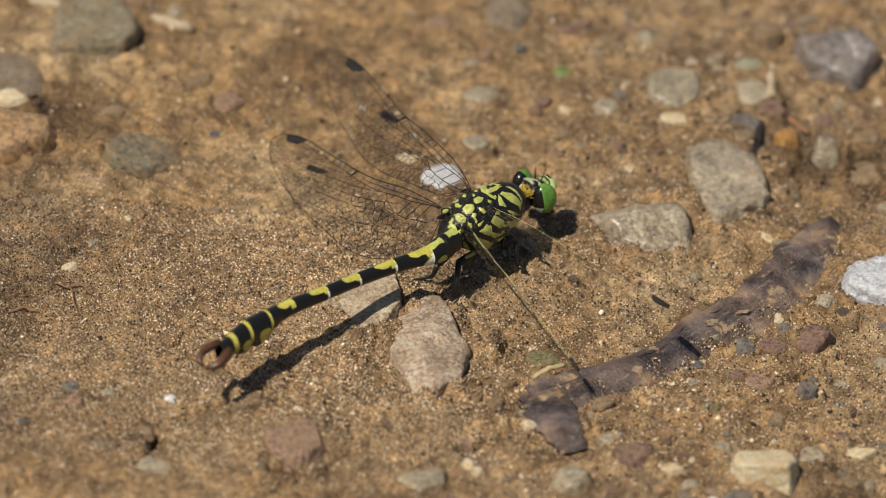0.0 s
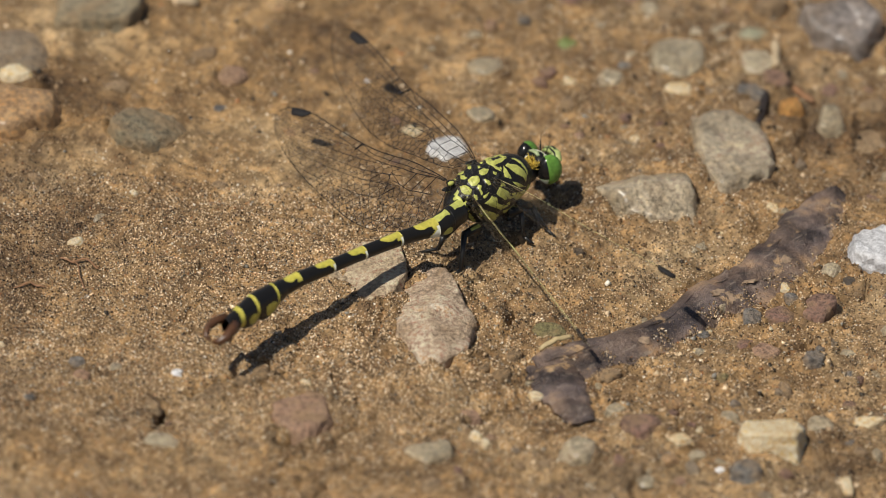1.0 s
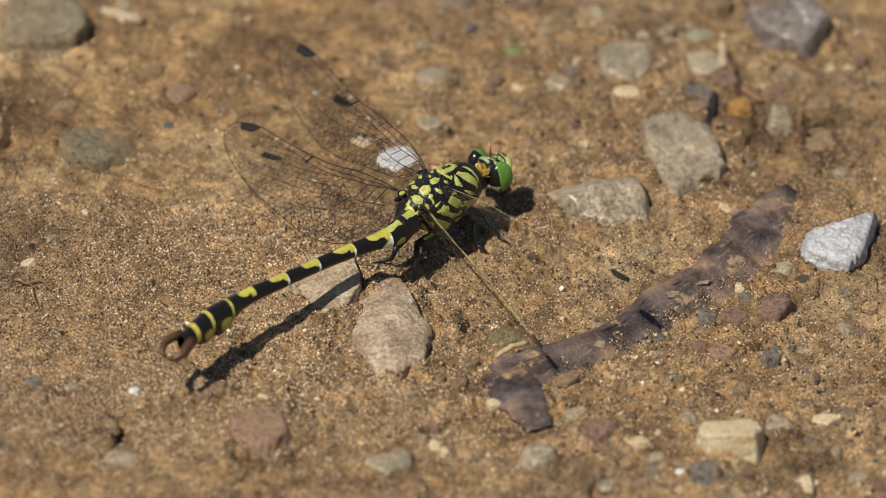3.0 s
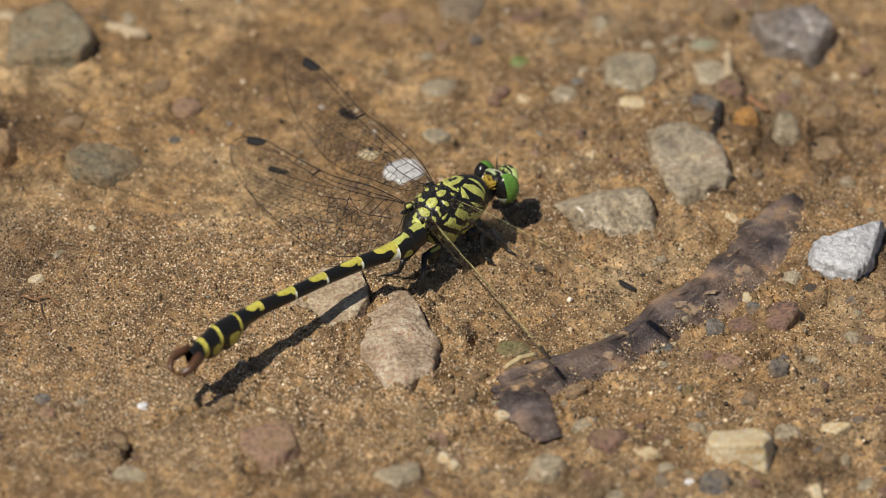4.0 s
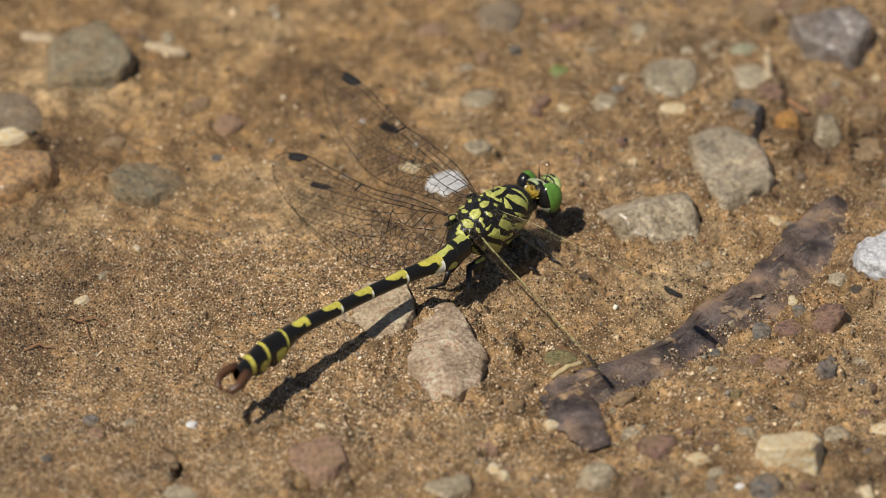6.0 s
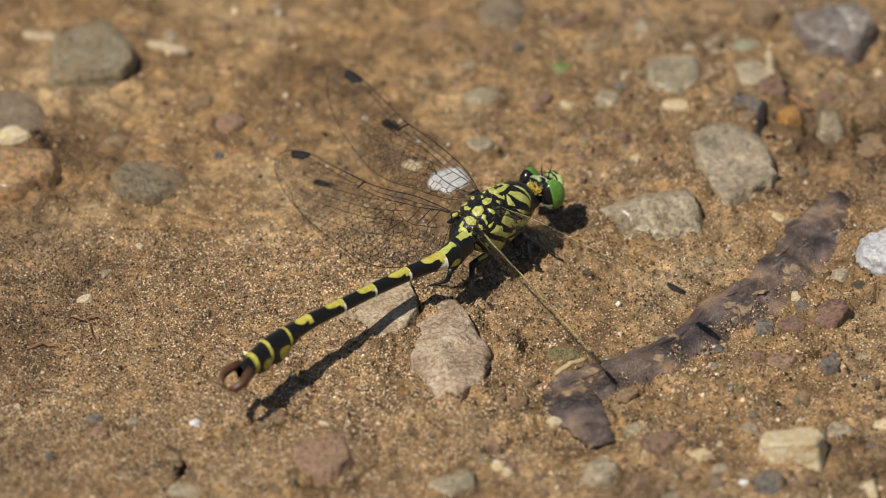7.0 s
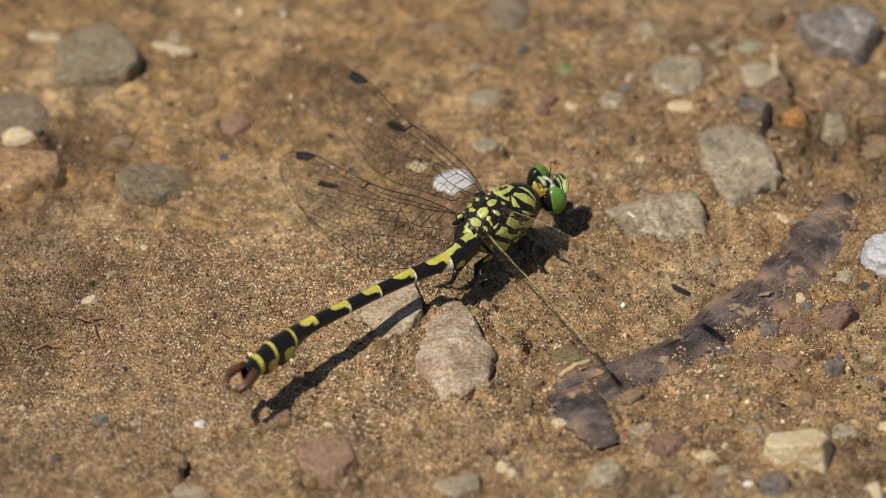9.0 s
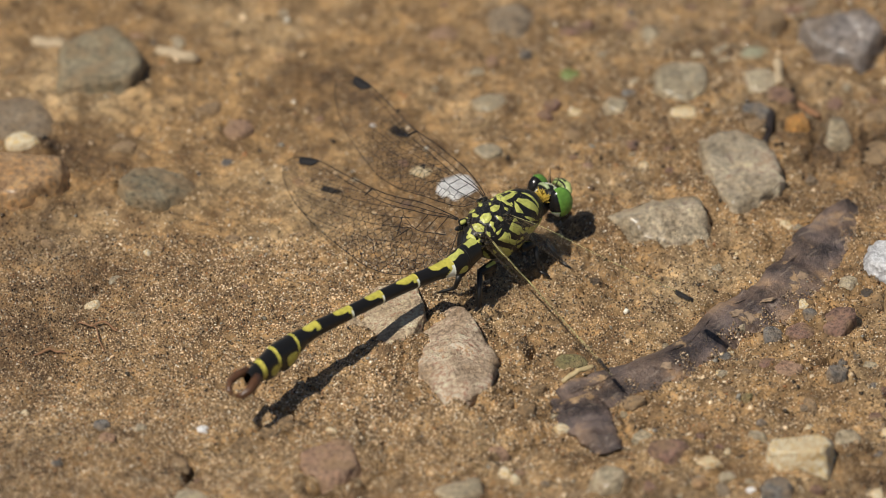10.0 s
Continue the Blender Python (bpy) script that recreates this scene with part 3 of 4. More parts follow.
BOUNDS = [-3.6, -5.8, -7.96, -12.47, -17.29, -21.7, -26.32, -29.91, -32.98, -35.34, -37.69]
for k in range(1, 11):
    x0, x1 = BOUNDS[k - 1], BOUNDS[k]
    g = Geo()
    rows, sides = 26, 36
    for i in range(rows + 1):
        u = i / rows
        x, y, z, r = spine(x0 + (x1 - x0) * u)
        r *= 1.0 if k < 3 else 1 - 0.05 * (1 - abs(2 * u - 1)) ** 0.5 + 0.05 * smooth_step(0.9, 1, u) - 0.12 * smooth_step(0.96, 1.0, u)
        for j in range(sides):
            a = 2 * math.pi * j / sides
            flap = {7: 0.30 * smooth_step(0.55, 0.85, u), 8: 0.85, 9: 0.62}.get(k, 0.0) * math.sin(math.pi * u) ** 0.7 if 0 < u < 1 else 0.0
            flap *= smooth_step(0.15, -0.5, math.cos(a))
            tall, broad = 1.0 + flap, 1.0 + 0.3 * flap
            g.v.append(Vector((x, y + r * broad * math.sin(a), z + r * tall * math.cos(a))))
            w = abs((a + math.pi) % (2 * math.pi) - math.pi) / math.pi
            g.m.append(segment_marking(k, u, w))
    for i in range(rows):
        for j in range(sides):
            q, n = i * sides + j, i * sides + (j + 1) % sides
            g.f.append((q, n, n + sides, q + sides))
    g.f.append(tuple(range(sides)))
    g.f.append(tuple(reversed(range(rows * sides, (rows + 1) * sides))))
    part("abdomen_segment", g.mesh("abdomen_segment", CUTICLE if k < 3 else CUTICLE_TAIL), FLY, "black ring with a yellow patch on top")

for name, pts, rad in (
        ("clasper", [(-36.99, -4.73, 5.1), (-38.19, -4.43, 5.0), (-39.39, -4.63, 4.7), (-40.09, -5.23, 4.3), (-40.09, -6.03, 4.0)], [0.58, 0.50, 0.42, 0.34, 0.16]),
        ("clasper", [(-36.79, -6.13, 4.9), (-37.69, -6.63, 4.8), (-38.69, -7.03, 4.5), (-39.59, -6.83, 4.2), (-39.99, -6.23, 4.0)], [0.62, 0.60, 0.54, 0.42, 0.18])):
    part(name, Geo().tube(pts, rad, 12).mesh(name, CLASPER), FLY, "brown hooked clasper")

# thorax: yellow plates as outlines, along the body (front +1 to back -1) and round it (top 0, its right side negative, to +-1 below)
SHOULDER_PLATES = [
    [(0.18, 0.22), (0.03, 0.06), (0.09, -0.03), (0.28, -0.03), (0.45, -0.0), (0.33, 0.04), (0.16, 0.04), (0.15, 0.12)],
    [(0.02, 0.04), (0.06, -0.09), (0.14, -0.14), (0.14, -0.08), (0.09, -0.01)],
    [(0.23, 0.22), (0.27, 0.16), (0.19, 0.11), (0.23, 0.22)],
    [(0.34, 0.17), (0.46, 0.02), (0.36, 0.03)],
    [(0.36, -0.08), (0.51, -0.15), (0.6, -0.23), (0.66, -0.33), (0.6, -0.39), (0.54, -0.31), (0.42, -0.25), (0.33, -0.17), (0.28, -0.1)],
    [(0.25, -0.09), (0.25, -0.15), (0.25, -0.21), (0.27, -0.27), (0.13, -0.22), (0.17, -0.16)],
    [(0.5, -0.01), (0.6, -0.04), (0.68, -0.14), (0.71, -0.27), (0.68, -0.33), (0.65, -0.22), (0.58, -0.1)],
    [(0.19, -0.08), (0.17, -0.12), (0.14, -0.09)],
]
BACK_PLATES = [
    [(-0.19, 0.25), (-0.14, 0.24), (-0.21, 0.16), (-0.28, 0.14), (-0.2, 0.26)],
    [(-0.24, -0.0), (-0.12, -0.01), (-0.07, -0.06), (-0.15, -0.09), (-0.26, -0.08), (-0.28, -0.04)],
    [(-0.13, 0.11), (-0.11, 0.07), (-0.17, 0.02), (-0.2, 0.04)],
    [(-0.03, -0.1), (0.04, -0.13), (-0.01, -0.16), (-0.05, -0.13)],
    [(-0.51, -0.01), (-0.4, -0.01), (-0.32, -0.06), (-0.34, -0.12), (-0.44, -0.15), (-0.52, -0.12), (-0.53, -0.05)],
    [(-0.47, 0.18), (-0.48, 0.07), (-0.47, 0.01), (-0.53, 0.03), (-0.55, 0.1)],
    [(-0.56, 0.31), (-0.51, 0.27), (-0.59, 0.16), (-0.56, 0.32)],
    [(-0.68, 0.01), (-0.61, -0.03), (-0.57, -0.09), (-0.55, -0.16), (-0.61, -0.21), (-0.69, -0.16), (-0.71, -0.09)],
]
REAR_PLATES = [
    [(-0.81, -0.01), (-0.73, -0.01), (-0.74, -0.07), (-0.81, -0.08)],
    [(-0.73, 0.34), (-0.68, 0.35), (-0.8, 0.16), (-0.77, 0.34)],
    [(-0.85, -0.05), (-0.79, -0.07), (-0.76, -0.18), (-0.78, -0.29), (-0.82, -0.31), (-0.86, -0.14)],
    [(-0.71, -0.2), (-0.67, -0.22), (-0.69, -0.28), (-0.73, -0.27)],
    [(-0.75, -0.29), (-0.71, -0.32), (-0.68, -0.42), (-0.7, -0.46), (-0.75, -0.38)],
    [(-0.26, -0.13), (-0.19, -0.17), (-0.19, -0.22), (-0.24, -0.22), (-0.27, -0.18)],
    [(-0.41, -0.15), (-0.36, -0.19), (-0.41, -0.22), (-0.4, -0.27), (-0.44, -0.29), (-0.45, -0.23), (-0.45, -0.17)],
    [(-0.56, -0.23), (-0.52, -0.26), (-0.52, -0.32), (-0.57, -0.31), (-0.58, -0.27)],
]
FLANK_PLATES = [
    [(-0.03, -0.24), (0.07, -0.27), (0.09, -0.31), (-0.02, -0.29)],
    [(-0.15, -0.34), (-0.04, -0.29), (0.19, -0.42), (0.22, -0.49), (0.02, -0.45), (-0.1, -0.38)],
    [(0.22, -0.42), (0.42, -0.47), (0.59, -0.49), (0.67, -0.68), (0.57, -0.71), (0.31, -0.53), (0.19, -0.45)],
    [(-0.42, -0.39), (-0.25, -0.34), (-0.16, -0.38), (-0.16, -0.44), (-0.06, -0.49), (0.17, -0.52), (0.18, -0.57), (-0.07, -0.55), (-0.21, -0.49), (-0.34, -0.43)],
    [(-0.42, -0.3), (-0.28, -0.29), (-0.35, -0.33), (-0.42, -0.34)],
    [(-0.49, -0.44), (-0.39, -0.49), (-0.09, -0.61), (-0.06, -0.78), (-0.25, -0.7), (-0.42, -0.55)],
    [(0.26, -0.3), (0.5, -0.39), (0.61, -0.46), (0.34, -0.38)],
]
LOW_PLATES = [
    [(-0.54, -0.49), (-0.41, -0.59), (-0.43, -0.65)],
    [(-0.69, -0.47), (-0.61, -0.56), (-0.38, -0.87), (-0.45, -0.88), (-0.64, -0.64)],
    [(0.67, -0.45), (0.84, -0.58), (0.79, -0.63), (0.72, -0.67), (0.66, -0.56)],
    [(-0.04, -0.58), (0.31, -0.65), (0.54, -0.72), (0.45, -0.73), (0.19, -0.73)],
]
PLATES = SHOULDER_PLATES + BACK_PLATES + REAR_PLATES + FLANK_PLATES + LOW_PLATES
ROUND = 10.4
LONG = 6.1


def plate_distance(outline, s, w):
    """How far each place lies inside a plate's outline, in mm; outside it is negative."""
    p = np.array(outline) * (LONG, ROUND)
    x, y = s * LONG, w * ROUND
    near, odd = np.full(x.shape, 1e9), np.zeros(x.shape, bool)
    for a, b in zip(p, np.roll(p, -1, 0)):
        d = b - a
        t = np.clip(((x - a[0]) * d[0] + (y - a[1]) * d[1]) / (d @ d + 1e-9), 0, 1)
        near = np.minimum(near, np.hypot(x - a[0] - t * d[0], y - a[1] - t * d[1]))
        if d[1] != 0:
            odd ^= ((a[1] > y) != (b[1] > y)) & (x < a[0] + (y - a[1]) * d[0] / d[1])
    return np.where(odd, near, -near)


g = Geo()
rows, sides = 170, 230
along, about = np.meshgrid(-1 + 2 * np.arange(rows + 1) / rows, ((2 * np.arange(sides) / sides + 1) % 2) - 1, indexing="ij")
depth = np.full(along.shape, -9.0)
for outline in PLATES:
    depth = np.maximum(depth, plate_distance(outline, along, about))
    if max(w for _, w in outline) < -0.05:
        depth = np.maximum(depth, plate_distance([(a, -w) for a, w in outline], along, about))
for i in range(rows + 1):
    s = -1 + 2 * i / rows
    body = (1 - abs(s) ** (3.2 if s > 0 else 2.0)) ** (0.5 if s > 0 else 0.64) if abs(s) < 1 else 0.0
    body = max(body, 0.02)
    cx, cy = 1.7 + LONG * s, -0.24 + 0.4 * s
    cz = 4.25 + 0.15 * s
    rw = 3.1 * body * (1 - 0.10 * s)
    rh = 3.4 * body * (1 - 0.04 * s)
    for j in range(sides):
        a = 2 * math.pi * j / sides
        q = about[i, j]
        here = Vector((s * 7, math.sin(a) * 3.6, math.cos(a) * 3.6))
        back = smooth_step(0.30, 0.05, s) * smooth_step(0.42, 0.22, abs(q))
        v = depth[i, j] + 0.01 + 0.05 * noise.noise(here) + 0.045 * noise.noise(here * 3.1)
        v -= 0.34 * max(0.0, 1 - 15 * abs(noise.noise(here * 0.8 + Vector((7, 3, 5))))) * smooth_step(0.30, 0.42, abs(q))
        lump = 0.10 * noise.noise(here * 0.6) + 0.04 * noise.noise(here * 1.7)
        lump += (0.05 + 0.10 * back) * (smooth_step(-0.18, 0.30, v) - 0.5) + 0.05 * noise.noise(here * 2.3) * back + 0.035 * noise.noise(here * 6)
        low = 1 - (0.42 * smooth_step(0.05, 1.0, -s) + 0.2 * smooth_step(0.0, 0.6, s)) * smooth_step(0.3, 0.75, abs(q))
        g.v.append(Vector((cx, cy + (rw + lump) * low * math.sin(a), cz + (rh + lump) * low * math.cos(a))))
        g.m.append(min(0.74, clamp01(0.5 + v / 0.16 * 0.25)))
for i in range(rows):
    for j in range(sides):
        q, n = i * sides + j, i * sides + (j + 1) % sides
        g.f.append((q, q + sides, n + sides, n))
g.f.append(tuple(reversed(range(sides))))
g.f.append(tuple(range(rows * sides, (rows + 1) * sides)))
THORAX = part("thorax", g.mesh("thorax", CUTICLE), FLY, "black thorax with lime yellow patches")
for x, y, z in ((1.6, 1.9, 6.6), (1.4, -2.0, 6.7), (-2.7, 0.5, 6.3), (-2.3, -2.6, 5.6)):
    g = Geo()
    for k in range(12):
        g.ball((x + rnd.gauss(0, 0.5), y + rnd.gauss(0, 0.35), z + rnd.gauss(0, 0.25)), (rnd.uniform(0.25, 0.5), rnd.uniform(0.16, 0.3), rnd.uniform(0.14, 0.28)), 12, 8,
               None, lambda d, light=k == 2: 0.7 if light else 0.1)
    tagged(part("wing_hinge", g.mesh("wing_hinge", CUTICLE), THORAX, "knobbly black wing hinge"), kind="stuff")
g = Geo()
for k in range(150):
    p = Vector((8.2 + rnd.gauss(0, 0.2), 0.30 + rnd.gauss(0, 0.42), 4.85 + rnd.gauss(0, 0.25)))
    d = Vector((rnd.gauss(0.1, 0.5), rnd.gauss(0, 0.6), rnd.uniform(0.3, 1.0))).normalized()
    g.tube([p, p + d * rnd.uniform(0.35, 0.75)], [0.085, 0.035], 5, 1)
part("neck_hair", g.mesh("neck_hair", NECK_YELLOW), FLY, "tuft of yellow hair on the neck")
part("neck", Geo().ball((7.8, 0.5, 3.9), (1.3, 1.2, 1.2), 20, 14).mesh("neck", LEG_BLACK), FLY)

g = Geo()
for k in range(420):
    s, a = rnd.uniform(-0.85, 0.95), rnd.uniform(-2.4, 2.4)
    body = (1 - abs(s) ** 2.4) ** 0.55
    d = Vector((0.25 * rnd.uniform(-1, 1), math.sin(a), math.cos(a)))
    p = Vector((1.45 + 5.9 * s, -0.24 + 0.4 * s + 3.0 * body * math.sin(a), 4.25 + 3.5 * body * math.cos(a)))
    g.tube([p, p + d * rnd.uniform(0.4, 0.9)], [0.009, 0.004], 3, 1, False)
tagged(part("body_hair", g.mesh("body_hair", HAIR), FLY, "fine pale hair"), kind="stuff")

# the head turns on the neck, so it has its own centre
HEAD_AT = (9.95, 1.2, 3.9)
g = Geo()
g.ball((0, 0, 0), (1.25, 2.2, 1.5), 36, 24, None, lambda d: edge(min(d.x + 0.05, 0.5) + 0.2 * math.sin(7 * d.y) * d.z - 0.15))
g.ball((1.1, 0, -0.35), (1.15, 1.5, 1.2), 28, 18, None, lambda d: edge(0.3 - abs(d.z - 0.1) + 0.25 * d.x))
g.ball((-0.75, 0, 0.55), (0.5, 1.25, 0.55), 24, 14, None, lambda d: edge(abs(d.y) - 0.45))
HEAD = part("head", g.mesh("head", FACE_SKIN), FLY, "yellow-green head with black markings")
for side in (1, -1):
    g = Geo()
    # white patch low behind each eye, widened to paint in a glint
    g.ball((0.1, side * 2.15, 0.1), (1.42, 1.06, 1.75), 48, 32, pose(0, 0, 0, 0, 0, side * 14).to_3x3(),
           lambda d, back=-0.12 if side > 0 else 0.36, rise=0.4 if side > 0 else 0.1: 1.0 if d.x < -0.3 and d.z < -0.42 else edge(d.x + back + rise * d.z, 0.1) * 0.74)
    part("eye", g.mesh("eye", EYE_SKIN), HEAD, "glossy green compound eye, black behind")
    g = Geo().tube([(0.7, side * 0.5, 1.2), (0.95, side * 0.75, 2.0), (1.15, side * 0.95, 2.9)], [0.1, 0.06, 0.025], 6)
    part("antenna", g.mesh("antenna", LEG_BLACK), HEAD, "short black antenna")
g = Geo().tube([(1.55, 1.3, 0.6), (1.72, 0.9, 0.95), (1.95, 0.1, 1.08), (1.95, -0.8, 0.9), (1.7, -1.5, 0.5), (1.45, -1.8, 0.2)], [0.2, 0.42, 0.55, 0.55, 0.42, 0.2], 20, 0.8)
g.m = [0.1 if i % 20 == 3 or i in (45, 46) else 0.7 for i in range(len(g.v))]
part("occiput", Geo().tube([(-0.42, 1.0, 1.35), (-0.35, 0.4, 1.58), (-0.32, -0.3, 1.58), (-0.38, -0.8, 1.40)], [0.16, 0.27, 0.27, 0.18], 12, 0.7).mesh("occiput", FACE_PALE), HEAD, "pale green plate between the eyes")
part("forehead", g.mesh("forehead", FACE_SKIN), HEAD, "pale green forehead band with black lines")


def settled(p):
    """Brings the joint of a leg down towards the soil on which the feet stand."""
    return Vector(p) + (4.25 - p[2]) * Vector((0.32, 0.38, -0.35))


def leg(coxa, knee, ankle, foot, thick=1.0):
    c, k, a, f = Vector(coxa), settled(knee), settled(ankle), settled(foot)
    g = Geo().tube([c, c.lerp(k, 0.5), k], [0.6 * thick, 0.52 * thick, 0.38 * thick], 14)
    g.m = [0.7 if i % 14 in (4, 5) and 1 > i // 14 - 1 else 0.1 for i in range(len(g.v))]
    femur = part("leg", g.mesh("leg", CUTICLE), FLY, "black jointed leg with a yellow streak")
    g = Geo().tube([k, k.lerp(a, 0.5), a], [0.34 * thick, 0.29 * thick, 0.23 * thick], 8)
    part("shin", g.mesh("shin", LEG_BLACK), femur)
    g = Geo()
    for i in range(9):
        t = 0.08 + 0.1 * i
        p = k.lerp(a, t)
        w = Vector((rnd.uniform(-1, 1), rnd.uniform(-1, 1), rnd.uniform(-0.6, 0.6))).normalized()
        g.tube([p, p + w * 0.75 + (a - k).normalized() * 0.4], [0.05, 0.02], 4)
    tagged(part("leg_spines", g.mesh("leg_spines", LEG_BLACK), femur), kind="stuff")
    g = Geo().tube([a, a.lerp(f, 0.6), f, f + Vector((0.2, 0, -0.15))], [0.21 * thick, 0.17 * thick, 0.12, 0.05], 7)
    part("foot", g.mesh("foot", LEG_BLACK), femur)


leg((5.0, -1.4, 2.2), (5.9, -3.0, 2.2), (6.2, -5.4, 0.5), (6.5, -6.7, 0.15))
leg((3.0, -2.4, 2.2), (4.2, -3.3, 2.5), (3.2, -5.3, 0.5), (3.7, -6.3, 0.1))
leg((-1.5, -2.9, 2.0), (-4.3, -4.1, 3.0), (-6.5, -6.6, 0.6), (-8.4, -6.7, 0.2))
leg((5.0, 0.6, 2.2), (6.6, 2.4, 2.4), (7.5, 4.6, 0.5), (8.0, 5.8, 0.15))
leg((3.0, 0.6, 2.0), (3.6, 3.4, 2.6), (3.4, 5.6, 0.5), (3.6, 6.8, 0.15))
leg((-1.5, 0.0, 1.8), (-5.6, -2.2, 2.1), (-6.4, -2.4, 0.9), (-8.0, -1.1, 0.25))


# ---- wings ----
def along_curve(points, u):
    """A smooth curve through points (u, y)."""
    k = 0
    while k < len(points) - 2 and u > points[k + 1][0]:
        k += 1
    (a, ya), (b, yb) = points[k], points[k + 1]
    before, after = points[max(k - 1, 0)], points[min(k + 2, len(points) - 1)]
    h = b - a
    ma = (yb - before[1]) / (b - before[0]) * h
    mb = (after[1] - ya) / (after[0] - a) * h
    t = clamp01((u - a) / h)
    return ya * (2 * t ** 3 - 3 * t ** 2 + 1) + ma * (t ** 3 - 2 * t ** 2 + t) + yb * (3 * t ** 2 - 2 * t ** 3) + mb * (t ** 3 - t ** 2)


# front and hind edges of the wings: along the span and behind the root, in lengths of the wing
FORE_LEAD = [(0.0, 0.0), (0.05, -0.010), (0.10, -0.017), (0.166, -0.022), (0.24, -0.020), (0.39, -0.010), (0.518, 0.005), (0.66, 0.004), (0.836, 0.001), (0.928, 0.011), (0.975, 0.035), (1.0, 0.072)]
FORE_TRAIL = [(0.0, 0.055), (0.02, 0.09), (0.093, 0.127), (0.204, 0.165), (0.312, 0.205), (0.446, 0.229), (0.538, 0.225), (0.70, 0.204), (0.833, 0.172), (0.93, 0.127), (0.98, 0.095), (1.0, 0.074)]
HIND_LEAD = [(-0.085, 0.172), (-0.05, 0.07), (-0.016, 0.012), (0.02, 0.0), (0.073, -0.004), (0.21, -0.004), (0.33, 0.013), (0.443, 0.022), (0.676, 0.012), (0.849, -0.001), (0.93, 0.012), (0.975, 0.032), (1.0, 0.068)]
HIND_TRAIL = [(-0.085, 0.178), (-0.06, 0.22), (0.0, 0.274), (0.075, 0.312), (0.156, 0.337), (0.285, 0.346), (0.445, 0.318), (0.606, 0.283), (0.817, 0.213), (0.93, 0.15), (0.98, 0.105), (1.0, 0.072)]


def wing_edges(fore, length):
    """The front and hind edge over the span, in mm behind the wing's root, and where the wing begins."""
    a, b = (FORE_LEAD, FORE_TRAIL) if fore else (HIND_LEAD, HIND_TRAIL)
    return lambda u: length * along_curve(a, u), lambda u: length * along_curve(b, u), a[0][0]


LONG_VEINS = (0, 2, 5, -2, -4, -7)


def flow(u):
    """How far the long veins have bent towards the hind edge, in widths of the wing."""
    return 0.85 * max(u, 0.0) ** 1.6


def vein_cells(inside, front, back, length, seed):
    """Edges of the cells that fill a wing in rows along its long veins."""
    from mathutils.geometry import delaunay_2d_cdt
    r = random.Random(seed)
    pts, phase = [], 0
    for k in range(-24, 28):
        # rows lie opposite each other across a long vein, and alternate elsewhere
        phase ^= k - 1 not in LONG_VEINS
        calm = 0.25 if k in LONG_VEINS or k - 1 in LONG_VEINS else 1.0
        x = 0.19 * length
        while x < length + 1.5:
            u = x / length
            step = 1.25 - 0.40 * smooth_step(0.2, 0.5, u) - 0.22 * smooth_step(0.5, 0.9, u)
            v = k / 12 + flow(u)
            if -0.15 < v < 1.15:
                a, b = front(min(u, 1.0)), back(min(u, 1.0))
                pts.append(Vector((x + (0.5 * step if phase else 0) + r.gauss(0, 0.07) * step, a + (b - a) * v + r.gauss(0, 0.07) * step * calm)))
            x += step
    for i in range(-4, 7):
        for j in range(-1, 12):
            x, y = (i + (0.5 if j % 2 else 0)) * 1.15 + r.gauss(0, 0.14), j * 1.0 + r.gauss(0, 0.14)
            if x < 0.185 * length:
                pts.append(Vector((x, y)))
    vs, _, tris, *_ = delaunay_2d_cdt(pts, [], [], 0, 1e-6)
    centre, owner = [], {}
    for ti, t in enumerate(tris):
        (ax, ay), (bx, by), (cx, cy) = (vs[i] for i in t)
        d = 2 * (ax * (by - cy) + bx * (cy - ay) + cx * (ay - by))
        if abs(d) < 1e-9:
            d = 1e-9
        ux = ((ax * ax + ay * ay) * (by - cy) + (bx * bx + by * by) * (cy - ay) + (cx * cx + cy * cy) * (ay - by)) / d
        uy = ((ax * ax + ay * ay) * (cx - bx) + (bx * bx + by * by) * (ax - cx) + (cx * cx + cy * cy) * (bx - ax)) / d
        centre.append((ux, uy))
        for i in range(3):
            owner.setdefault(frozenset((t[i], t[(i + 1) % 3])), []).append(ti)
    out = []
    for ts in owner.values():
        if len(ts) != 2:
            continue
        p, q = centre[ts[0]], centre[ts[1]]
        a, b = inside(*p), inside(*q)
        if not (a or b):
            continue
        if not a:
            p, q = q, p
        if not (a and b):
            lo, hi = 0.0, 1.0
            for _ in range(14):
                mid = (lo + hi) / 2
                if inside(p[0] + (q[0] - p[0]) * mid, p[1] + (q[1] - p[1]) * mid):
                    lo = mid
                else:
                    hi = mid
            q = (p[0] + (q[0] - p[0]) * lo, p[1] + (q[1] - p[1]) * lo)
        out.append((p, q))
    return out


